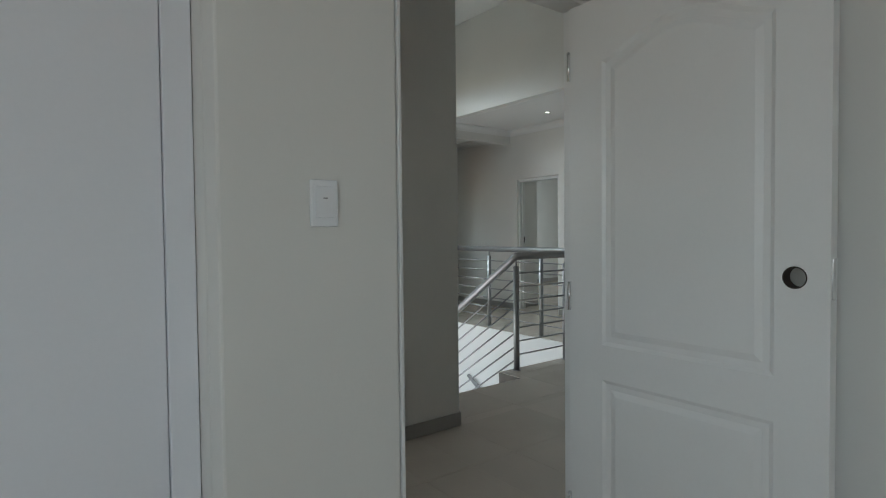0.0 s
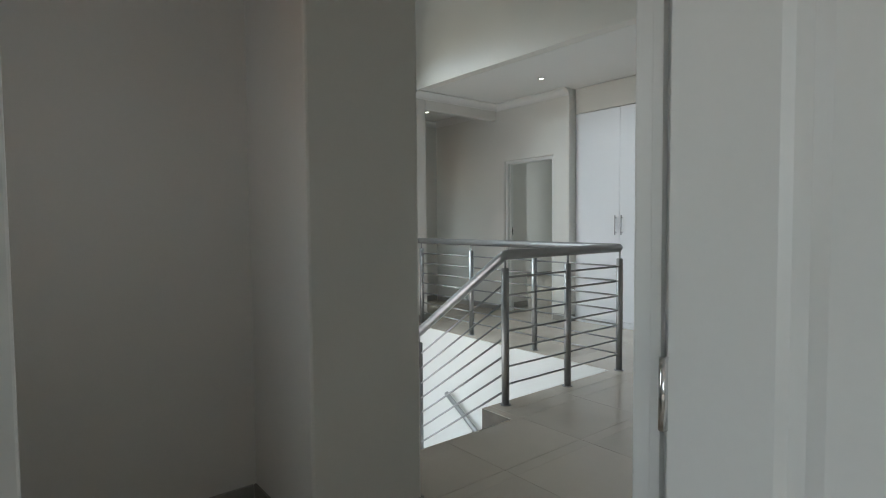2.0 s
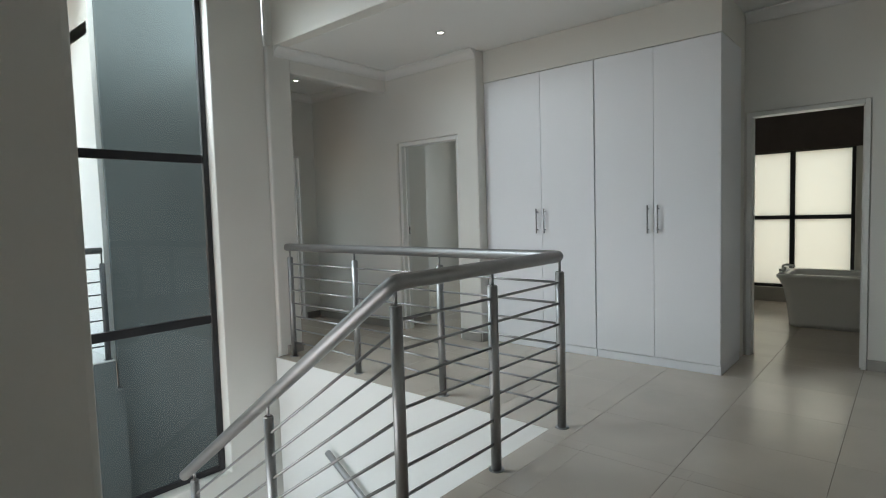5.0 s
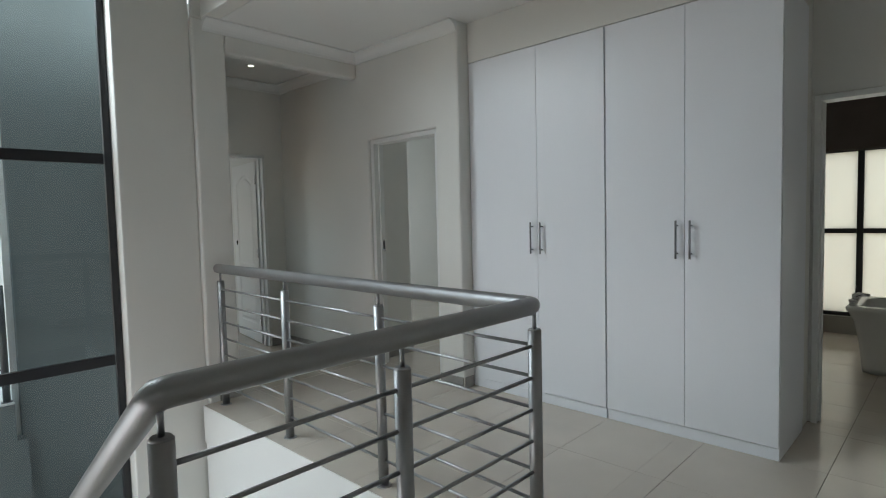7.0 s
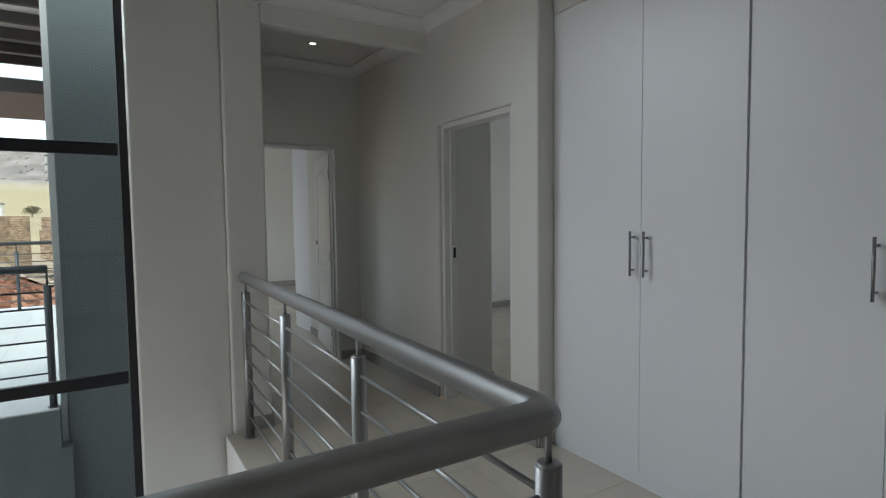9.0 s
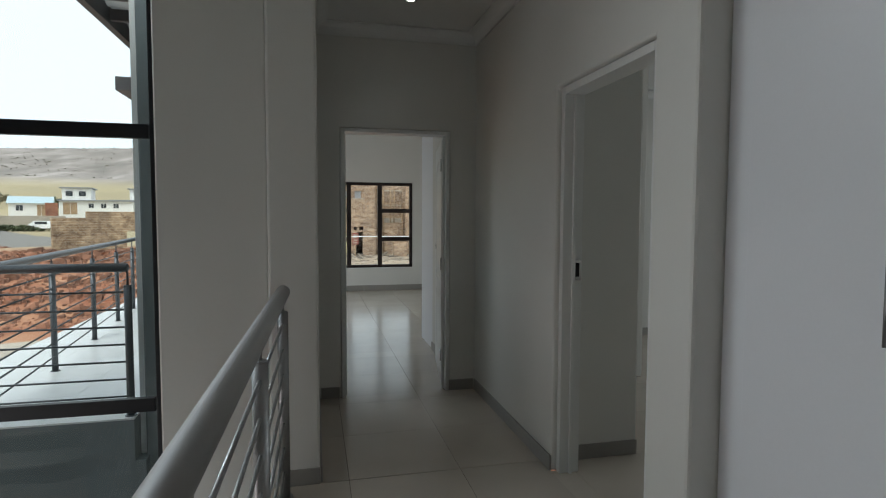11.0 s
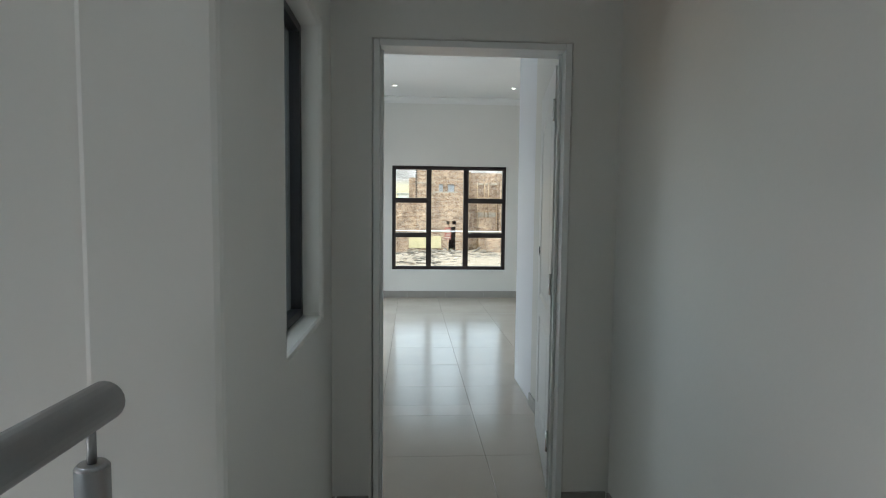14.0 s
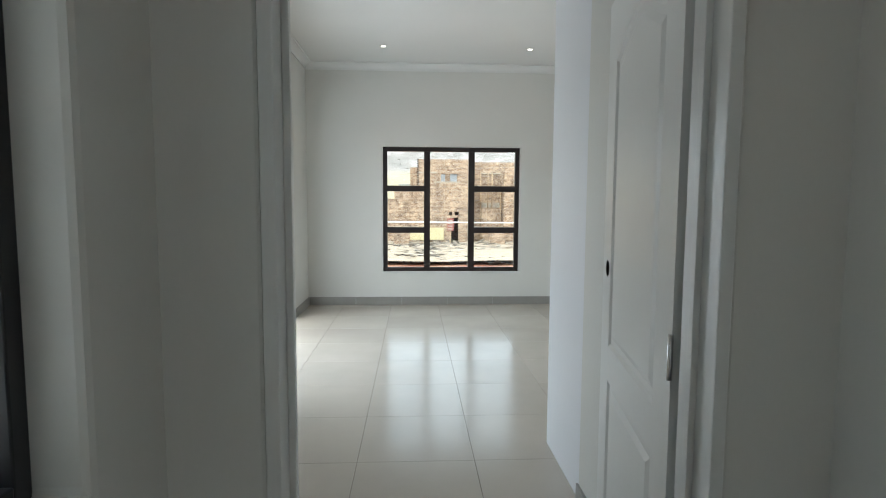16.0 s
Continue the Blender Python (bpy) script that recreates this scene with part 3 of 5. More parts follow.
    if hole:
        # raw core lining; its near-black colour also holds the shade in the hole
        bm = bmesh.new()
        n = n_hole
        rows = [[bm.verts.new((x, y_at(width - 0.078 + r * math.cos(2 * math.pi * i / n)), 1.105 + r * math.sin(2 * math.pi * i / n))) for i in range(n)]
                for x, r in ((xa - side * 0.0006, 0.0285), (xa - side * 0.0006, 0.0255), (xb + side * 0.0006, 0.0255), (xb + side * 0.0006, 0.0285))]
        for p, q in ((0, 1), (1, 2), (2, 3)):
            for i in range(n):
                bm.faces.new((rows[p][i], rows[p][(i + 1) % n], rows[q][(i + 1) % n], rows[q][i]))
        part("lock_bore", bm, M_BORE, leaf, "raw edge of the lock hole, coloured dark for its shade")
    if latch:
        bm = bmesh.new()
        ye = y_at(width)
        box(bm, min(xa, xb) + 0.008, max(xa, xb) - 0.008, min(ye, ye + direction * 0.002), max(ye, ye + direction * 0.002), 1.055, 1.155, 0.0006)
        part("latch_plate", bm, M_CHROME, leaf, "narrow chrome latch plate")
    for hz in (0.25, 1.0, 1.8):
        bm = bmesh.new()
        cyl(bm, (xa - side * 0.004, hy + direction * -0.004, hz - 0.05), (xa - side * 0.004, hy + direction * -0.004, hz + 0.05), 0.006, n=10)
        part("hinge", bm, M_CHROME, leaf)
    at = Vector((hx, hy, 0)) - world_at(door)
    leaf.matrix_basis = Matrix.Translation(at) @ Matrix.Rotation(radians(swing), 4, "Z") @ Matrix.Translation(-at)
    return leaf


d1 = door_frame("door_1", "y", -2.19, -2.096, -3.972, -3.151, 2.056, "white panelled bedroom door standing open, with a round lock hole", t=0.014, proud=0.002)
panel_leaf(d1, (-3.262, -2.206), -1, 0.785, 2.0, 0.04)
strike(d1, -3.9575, -3.956, -2.175, -2.15, 1.04, 1.14)
d2 = door_frame("door_2", "x", 1.485, 1.60, 1.91, 2.76, 2.062, "white door frame set back in the corridor wall, leaf swung out of view", t=0.04, proud=-0.001)
strike(d2, 1.545, 1.590, 2.718, 2.7195, 1.05, 1.16)
# black plate in place of a cut slot; its colour is the slot's shade
bm = bmesh.new()
box(bm, 1.552, 1.582, 2.7165, 2.718, 1.068, 1.142)
part("latch_slot", bm, M_BLACK, d2, "dark latch slot")
d3 = door_frame("door_3", "y", 4.25, 4.36, 0.405, 1.245, 2.045, "white panelled bedroom door at the corridor's end, standing open", t=0.028)
panel_leaf(d3, (1.220, 4.414), 1, 0.80, 2.0, 0.04, swing=-9.0)
d5 = door_frame("door_5", "x", -0.95, FW, 6.9, 9.53, 2.035, "white framed wide opening from the bedroom to the balcony", t=0.045)
d4 = door_frame("door_4", "x", 2.33, 2.44, -1.305, -0.485, 2.035, "white door frame of the bathroom, open", t=0.035)


# ---- windows ----
def window(name, axis, w, u0, u1, z0, z1, verticals, horizontals, material, label, t=0.05, depth=0.06, glass=None, bars=None, panes=None):
    """A framed window; verticals: u of full mullions; bars: (u0, u1, z) of transoms."""
    at = (w, (u0 + u1) / 2, z0) if axis == "x" else ((u0 + u1) / 2, w, z0)
    win = thing(name, at, label, "window", kind="structure")

    def put(pname, p, q, a, b, d0, d1, m, bev=0.003):
        bm = bmesh.new()
        if axis == "x":
            box(bm, w + d0, w + d1, p, q, a, b, bev)
        else:
            box(bm, p, q, w + d0, w + d1, a, b, bev)
        return part(pname, bm, m, win)

    h = depth / 2
    put("window_frame", u0 + 0.001, u0 + t, z0 + 0.001, z1 - 0.001, -h, h, material)
    put("window_frame", u1 - t, u1 - 0.001, z0 + 0.001, z1 - 0.001, -h, h, material)
    put("window_frame", u0 + t, u1 - t, z0 + 0.001, z0 + t, -h, h, material)
    put("window_frame", u0 + t, u1 - t, z1 - t, z1 - 0.001, -h, h, material)
    for u, tw in verticals:
        put("mullion", u - tw / 2, u + tw / 2, z0 + t, z1 - t, -h * 0.98, h * 0.98, material)
    for a, b, z, tw in bars or []:
        put("transom", a, b, z - tw / 2, z + tw / 2, -h * 0.96, h * 0.96, material)
    for a, b, c, d in panes:
        ob = put("pane", a, b, c, d, -0.003, 0.003, glass or M_GLASS, 0)
        ob.visible_shadow = False
    return win


# tall window of the stairwell
X0, X1 = -2.45, -0.532
w1 = window("window_1", "y", 3.07, X0, X1, -0.93, 3.42, [], [], M_FRAME, "tall dark aluminium window with clear panes over the stairs", t=0.045, depth=0.04,
            bars=[(X0 + 0.052, X1 - 0.052, 1.80, 0.07), (X0 + 0.052, X1 - 0.052, 0.425, 0.07)],
            panes=[(X0 + 0.05, X1 - 0.05, -0.88, 0.39), (X0 + 0.05, X1 - 0.05, 0.46, 1.765), (X0 + 0.05, X1 - 0.05, 1.835, 3.37)])
# north window of the far bedroom
a, b, c, d = 0.275, 2.025, 0.43, 2.022
mv = [(0.836, 0.078), (1.408, 0.078)]
hz = [0.966, 1.497]
prs = []
for p, q in ((a + 0.05, 0.798), (1.446, b - 0.05)):
    prs += [(p, q, c + 0.05, hz[0] - 0.035), (p, q, hz[0] + 0.035, hz[1] - 0.035), (p, q, hz[1] + 0.035, d - 0.05)]
prs.append((0.874, 1.37, c + 0.05, d - 0.05))
window("window_2", "y", FN + 0.06, a, b, c, d, mv, [], M_BROWNFRAME, "dark bronze aluminium bedroom window in seven clear panes", t=0.055,
       bars=[(p, q, z, 0.075) for z in hz for p, q in ((a + 0.05, 0.798), (1.446, b - 0.05))], panes=prs)
bm = bmesh.new()
box(bm, a - 0.012, b + 0.012, FN - 0.014, FN + 0.028, c - 0.02, c + 0.004, 0.003)
solid("window_sill", bm, M_ENAMEL, "structure", "narrow white painted sill under the bedroom window", "sill")
# bathroom window
window("window_3", "x", 5.47, -1.02, 0.15, 0.19, 1.97, [(-0.37, 0.055)], [], M_FRAME, "dark framed bathroom window with frosted panes", t=0.04,
       bars=[(-0.98, -0.398, 1.1, 0.05), (-0.342, 0.11, 1.1, 0.05)], glass=M_FROST,
       panes=[(-0.985, -0.395, 0.225, 1.078), (-0.985, -0.395, 1.123, 1.935), (-0.345, 0.115, 0.225, 1.078), (-0.345, 0.115, 1.123, 1.935)])
# slim window in the corridor's recess
w4 = window("window_4", "x", 0.13, 3.42, 4.03, 0.925, 2.02, [], [], M_FRAME, "slim dark framed corridor window in a deep white recess", t=0.034, depth=0.045, bars=[], panes=[(3.45, 4.0, 0.955, 1.99)])
for y0, y1, z0, z1 in ((4.018, 4.0295, 0.926, 2.019), (3.4205, 3.432, 0.926, 2.019), (3.433, 4.017, 0.9255, 0.937), (3.433, 4.017, 2.008, 2.0195)):
    bm = bmesh.new()
    box(bm, -0.02, 0.106, y0, y1, z0, z1, 0.002)
    part("outer_reveal", bm, M_GREY, w4, "grey rendered outer reveal")

# ---- skirting ----
skirting("y", -0.77, -1, -3.1, -2.61)
skirting("x", -3.1, -1, -0.77, -0.201)
skirting("y", -0.2, -1, -4.33, -3.115)
skirting("x", -2.61, 1, -0.77, -0.24)
skirting("y", PIER, -1, 0.06, WESTW)
skirting("x", WESTW, 1, PIER + 0.001, 4.249)
skirting("y", 4.25, -1, 0.25, 0.389)
skirting("y", 4.25, -1, 1.245, 1.446)
skirting("x", 1.46, -1, 2.763, 4.236)
skirting("x", 1.46, -1, 1.661, 1.907)
skirting("y", 1.66, -1, 1.462, 1.565)
skirting("x", 2.33, -1, -1.545, -1.308)
skirting("y", -1.56, 1, 0.0, 2.316)
skirting("x", -0.12, -1, -2.066, -1.561)
skirting("y", -2.08, 1, -3.1, -0.135)
skirting("y", 2.865, -1, 1.615, 2.04)
skirting("y", 5.78, -1, 2.99, 6.19)
skirting("y", FN, -1, FW + 0.014, 2.87, h=0.105)
skirting("x", FW, 1, 9.545, FN - 0.001, h=0.105)
skirting("x", 1.40, -1, 4.365, 5.6)
skirting("y", 0.20, -1, 2.45, 5.41)
skirting("x", 5.42, -1, -2.59, 0.187, h=0.185)


# ---- balustrade ----
RZ, PR, RR = 1.013, 0.026, 0.034
bal = thing("balustrade", (-0.7, 0.0, 0.0), "brushed steel balustrade with a round handrail and thin horizontal rods", "balustrade")


def post(parent, x, y, zb, zt, zr, material=M_STEEL, r=PR):
    """A round post with a base flange and a slim spigot up to the handrail."""
    bm = bmesh.new()
    cyl(bm, (x, y, zb + 0.004), (x, y, zt - 0.006), r, n=20, caps=True)
    cyl(bm, (x, y, zt - 0.006), (x, y, zt), r, r * 0.8, n=20)
    p = part("post", bm, material, parent)
    bm = bmesh.new()
    cyl(bm, (x, y, zb), (x, y, zb + 0.006), r * 1.55, r * 1.45, n=20)
    part("base_flange", bm, material, p)
    bm = bmesh.new()
    cyl(bm, (x, y, zt - 0.002), (x, y, zr - 0.02), 0.0075, n=10)
    part("spigot", bm, material, p)


bm = bmesh.new()
SK = 0.021
BX, NY = -1.335, (0.94, 1.865, 2.79)      # the bend above the stairs; posts along the landing
c1 = [(-0.03, 0.0, RZ), (-0.009, 0.009, RZ), (0.0, 0.03, RZ)]
pipe(bm, [(BX, 2.0, RZ - 2.02 * 0.68), (BX, 0.03, RZ - 0.02), (BX + 0.006, 0.006, RZ - 0.004), (BX + 0.03, 0.0, RZ), *c1, (SK * 2.83, 2.83, RZ)], RR)
part("handrail", bm, M_STEEL, bal, "round brushed steel handrail")
for x in (BX + 0.005, -0.672, 0.0):
    post(bal, x, 0.0, 0.0, 0.925, RZ)
for y in NY:
    post(bal, SK * y, y, 0.0, 0.925, RZ)
for y, zb in ((0.965, -0.90), (1.86, -1.44)):
    post(bal, BX, y, zb, RZ - y * 0.68 - 0.095, RZ - y * 0.68)
for k in range(7):
    z = 0.135 + 0.121 * k
    stops = [(BX, 0, z), (-0.672, 0, z), (0, 0, z)] + [(SK * y, y, z) for y in NY]
    for p, q in zip(stops, stops[1:]):
        bm = bmesh.new()
        cyl(bm, Vector(p), Vector(q), 0.0072, n=8)
        part("rod", bm, M_STEEL, bal)
    bm = bmesh.new()
    cyl(bm, (BX, 0.0, z - 0.04), (BX, 1.90, z - 0.04 - 1.90 * 0.68), 0.0072, n=8)
    part("rod", bm, M_STEEL, bal)

wr = thing("wall_handrail", (-0.12, 1.2, -1.6), "short round steel handrail fixed to the white stairwell wall", "handrail")
bm = bmesh.new()
pipe(bm, [(-0.125, 2.11, -0.672), (-0.125, -0.1, -0.672 - 2.21 * 0.6)], 0.026)
part("rail", bm, M_STEEL, wr)
for y in (1.68, 0.5):
    z = -0.672 - (2.11 - y) * 0.6
    bm = bmesh.new()
    pipe(bm, [(-0.061, y, z - 0.07), (-0.125, y, z - 0.07), (-0.125, y, z - 0.02)], 0.007, n=10)
    br = part("bracket", bm, M_STEEL, wr)
    bm = bmesh.new()
    cyl(bm, (-0.0605, y, z - 0.07), (-0.066, y, z - 0.07), 0.025, n=16)
    part("rose", bm, M_STEEL, br)


# ---- built-in cupboards ----
def cupboard(x, y0, y1, group):
    """A two-door unit whose doors face -x."""
    c = thing("cupboard", (x + 0.3, (y0 + y1) / 2, 0), "tall white melamine built-in cupboard with two closed doors", "cupboard", group)
    zt = 2.53
    bm = bmesh.new()
    box(bm, x + 0.021, x + 0.60, y0 + 0.001, y0 + 0.017, 0.07, zt)
    part("side_panel", bm, M_MELA, c)
    bm = bmesh.new()
    box(bm, x + 0.021, x + 0.60, y1 - 0.017, y1 - 0.001, 0.07, zt)
    part("side_panel", bm, M_MELA, c)
    bm = bmesh.new()
    box(bm, x + 0.022, x + 0.60, y0 + 0.018, y1 - 0.018, 0.071, 0.087)
    box(bm, x + 0.022, x + 0.60, y0 + 0.018, y1 - 0.018, zt - 0.017, zt - 0.001)
    box(bm, x + 0.58, x + 0.60, y0 + 0.018, y1 - 0.018, 0.09, zt - 0.02)
    part("carcass", bm, M_MELA, c)
    bm = bmesh.new()
    box(bm, x + 0.012, x + 0.58, y0 + 0.001, y1 - 0.001, 0.001, 0.069, 0.001)
    part("plinth", bm, M_MELA, c)
    mid = (y0 + y1) / 2
    for a, b, hy in ((y0 + 0.003, mid - 0.0015, mid - 0.04), (mid + 0.0015, y1 - 0.003, mid + 0.04)):
        bm = bmesh.new()
        box(bm, x, x + 0.018, a, b, 0.075, zt - 0.004, 0.0012)
        dr = part("door", bm, M_MELA, c)
        bm = bmesh.new()
        cyl(bm, (x - 0.032, hy, 1.075), (x - 0.032, hy, 1.298), 0.006, n=12)
        for z in (1.105, 1.268):
            cyl(bm, (x, hy, z), (x - 0.032, hy, z), 0.005, n=10)
        part("handle", bm, M_HANDLE, dr, "slim brushed steel bar handle")
    return c


cupboard(1.565, 0.512, 1.545, "landing cupboards")
cupboard(1.565, -0.478, 0.506, "landing cupboards")
bm = bmesh.new()
box(bm, 1.580, 1.60, 1.547, 1.655, 0.001, 2.53, 0.001)
solid("cupboard_filler", bm, M_MELA, "structure", "narrow white melamine filler strip beside the cupboard", "filler")
bm = bmesh.new()
box(bm, 1.572, 2.189, -0.478, 1.657, 2.534, CE - 0.001)
softened(solid("bulkhead_cupboard", bm, M_WALL, "structure", "off-white plastered bulkhead above the cupboards", "bulkhead"), 0.006)

# cupboard beside the far bedroom's entry and the one in the first bedroom
far_c = thing("cupboard", (2.2, 5.8, 0), "tall white melamine cupboard end standing beside the bedroom entry", "cupboard")
bm = bmesh.new()
box(bm, 1.405, 1.425, 5.601, 6.2, 0.001, 2.6, 0.001)
part("side_panel", bm, M_MELA, far_c)
bm = bmesh.new()
box(bm, 1.426, 2.87, 5.61, 6.18, 0.001, 2.6, 0.001)
part("body", bm, M_MELA, far_c)
bm = bmesh.new()
box(bm, 1.407, 2.87, 5.602, 6.2, 2.602, FC - 0.001)
solid("bulkhead_far", bm, M_WALL, "structure", "off-white plastered bulkhead above the bedroom cupboard", "bulkhead")
bc = thing("cupboard", (-5.2, -1.7, 0), "tall white melamine cupboard recessed in the bedroom wall", "cupboard")
bm = bmesh.new()
box(bm, -4.5195, -4.452, -2.0, -1.96, 0.001, 2.5, 0.002)
part("side_panel", bm, M_MELA, bc)
for i in range(3):
    bm = bmesh.new()
    box(bm, -4.52 - 0.52 * (i + 1) + 0.0015, -4.52 - 0.52 * i - 0.0015, -1.985, -1.965, 0.075, 2.49, 0.0015)
    part("door", bm, M_MELA, bc)
bm = bmesh.new()
box(bm, -6.08, -4.453, -1.958, -1.38, 0.001, 2.5)
part("body", bm, M_MELA, bc)
wall("wall_cupboard_head", "y", -2.19, -2.09, -6.59, -4.451, 2.51, CE)
wall("wall_cupboard_side", "y", -2.19, -2.09, -6.59, -6.09, 0, 2.509)

# ---- light switch ----
sw = thing("light_switch", (-4.195, -2.19, 1.245), "white plastic light switch with a rocker on the bedroom wall", "switch")
bm = bmesh.new()
box(bm, -4.232, -4.158, -2.201, -2.1905, 1.245, 1.362, 0.004)
plate = part("plate", bm, M_PLASTIC, sw)
bm = bmesh.new()
box(bm, -4.222, -4.168, -2.204, -2.2012, 1.268, 1.345, 0.001)
rk = part("rocker", bm, M_PLASTIC, plate)
bm = bmesh.new()
box(bm, -4.201, -4.189, -2.2052, -2.2041, 1.315, 1.317)
part("mark", bm, M_BLACK, sw, "short dark bar on the rocker")
# double socket on the side room's far wall
so = thing("wall_socket", (4.23, 5.778, 0.3), "white plastic wall socket with a switch above the skirting", "socket")
bm = bmesh.new()
box(bm, 4.17, 4.29, 5.768, 5.7795, 0.245, 0.365, 0.003)
plate = part("plate", bm, M_PLASTIC, so)
bm = bmesh.new()
box(bm, 4.255, 4.275, 5.763, 5.7678, 0.32, 0.345, 0.001)
part("rocker", bm, M_PLASTIC, plate)
# black discs on the plate, coloured as the shade inside the holes
for dx, dz in ((0.0, 0.02), (-0.022, -0.018), (0.022, -0.018)):
    bm = bmesh.new()
    cyl(bm, (4.215 + dx, 5.7679, 0.295 + dz), (4.215 + dx, 5.7665, 0.295 + dz), 0.006, n=10)
    part("pin_hole", bm, M_BLACK, plate, "dark round pin hole")


# ---- downlights ----
def downlight(x, y, z, first=None):
    if first:
        return copy_thing(first, pose(x, y, z))
    t = thing("ceiling_light", (x, y, z), "small round recessed downlight with a chrome ring, switched on", "downlight", "ceiling downlights")
    bm = bmesh.new()
    n = 28
    prof = [(0.044, -0.001), (0.042, -0.006), (0.034, -0.007), (0.030, -0.003), (0.030, -0.001)]
    rings = [[bm.verts.new((x + r * math.cos(2 * math.pi * i / n), y + r * math.sin(2 * math.pi * i / n), z + k)) for i in range(n)] for r, k in prof]
    for p, q in zip(rings, rings[1:] + rings[:1]):
        for i in range(n):
            bm.faces.new((p[i], p[(i + 1) % n], q[(i + 1) % n], q[i])).smooth = True
    part("ring", bm, M_CHROME, t)
    bm = bmesh.new()
    cyl(bm, (x, y, z - 0.0035), (x, y, z - 0.0012), 0.025, 0.027, n=24)
    part("lamp", bm, M_LAMP, t, "glowing warm lamp")
    return t


dl = downlight(0.86, 1.58, CE)
downlight(0.91, -0.05, CE, dl)
downlight(0.84, 3.68, CORR, dl)
downlight(0.33, 9.54, FC, dl)
downlight(1.97, 9.56, FC, dl)
downlight(-1.6, -1.1, CE, dl)


# ---- bathroom ----
def bathtub(x0, x1, y0, y1, h):
    """A freestanding flared rectangular bath, hollow, on the floor."""
    tub = thing("bathtub", ((x0 + x1) / 2, (y0 + y1) / 2, 0), "white freestanding acrylic bathtub with flared sides before the window", "bathtub")
    cx, cy, hx, hy = (x0 + x1) / 2, (y0 + y1) / 2, (x1 - x0) / 2, (y1 - y0) / 2

    def ring(bm, sx, sy, z, rad, k=6):
        out = []
        for qx, qy, a0 in ((1, 1, 0), (-1, 1, 90), (-1, -1, 180), (1, -1, 270)):
            for i in range(k + 1):
                a = radians(a0 + 90 * i / k)
                out.append(bm.verts.new((cx + qx * (sx - rad) + rad * math.cos(a), cy + qy * (sy - rad) + rad * math.sin(a), z)))
        return out

    bm = bmesh.new()
    prof = [(0.10, 0.001, 0.10), (0.095, 0.05, 0.1), (0.075, 0.25, 0.1), (0.045, 0.42, 0.09), (0.015, h - 0.05, 0.07), (0.0, h - 0.03, 0.06), (0.0, h - 0.008, 0.06), (0.008, h, 0.06),
            (0.07, h, 0.10), (0.085, h - 0.015, 0.12), (0.11, h - 0.2, 0.13), (0.16, 0.16, 0.14), (0.22, 0.12, 0.12)]
    rings = [ring(bm, hx - i, hy - i, z, r) for i, z, r in prof]
    n = len(rings[0])
    for p, q in zip(rings, rings[1:]):
        for i in range(n):
            bm.faces.new((p[i], p[(i + 1) % n], q[(i + 1) % n], q[i])).smooth = True
    bm.faces.new(rings[-1])
    bm.faces.new(rings[0][::-1])
    part("shell", bm, M_ACRYL, tub)
    bm = bmesh.new()
    pipe(bm, [(cx - 0.16, y1 - 0.035, h), (cx - 0.16, y1 - 0.035, h + 0.07), (cx - 0.16, y1 - 0.07, h + 0.085), (cx - 0.16, y1 - 0.14, h + 0.075)], 0.013, n=12)
    part("spout", bm, M_CHROME, tub, "chrome bath spout")
    for dx in (-0.07, -0.25):
        bm = bmesh.new()
        cyl(bm, (cx + dx, y1 - 0.035, h), (cx + dx, y1 - 0.035, h + 0.03), 0.02, n=16)
        cyl(bm, (cx + dx, y1 - 0.035, h + 0.03), (cx + dx, y1 - 0.035, h + 0.05), 0.026, 0.022, n=16)
        part("tap", bm, M_CHROME, tub, "chrome tap")
    return tub


bathtub(3.70, 4.44, -2.13, -0.475, 0.55)
# dark brown band across the wall above the window
bl = thing("roller_blind", (5.36, -0.5, 1.95), "dark brown band across the wall above the bathroom window", "blind")
bm = bmesh.new()
box(bm, 5.385, 5.412, -2.5, 0.165, 1.955, 2.60, 0.002)
part("fabric", bm, M_TAUPE, bl)
bm = bmesh.new()
cyl(bm, (5.392, -2.5, 1.95), (5.392, 0.165, 1.95), 0.012, n=10)
part("band_edge", bm, M_TAUPE, bl)

# ---- outside: own house ----
wall("wall_outside_grey", "y", 4.215, 4.249, -0.957, -0.001, -3.06, 4.3, material=M_GREY, soft=0.01, label="grey textured exterior render wall")
wall("wall_outside_pale", "x", -1.0, -0.955, 4.25, 10.3, -0.30, 4.3, [(6.9, 9.53, 0.001, 2.035)], material=M_LIGHTREND, soft=0.0, label="pale rendered exterior wall beside the balcony")
bal_slab = bmesh.new()
box(bal_slab, -2.75, -1.002, 4.12, 10.2, -0.3, -0.012)
slab = solid("balcony_slab", bal_slab, M_GREY, "structure", "grey rendered concrete balcony slab", "balcony")
wall("wall_under_balcony", "y", 4.125, 4.3, -2.75, -0.935, -3.06, -0.301, material=M_GREY, soft=0.0, label="grey rendered wall under the balcony")
for i in range(3):
    for j in range(10):
        bm = bmesh.new()
        xa, ya = -2.75 + 0.583 * i, 4.12 + 0.608 * j
        box(bm, xa + 0.0015, xa + 0.5815, ya + 0.0015, ya + 0.6065, -0.0115, 0.0, 0.001)
        part("balcony_tile", bm, M_BALC, slab)

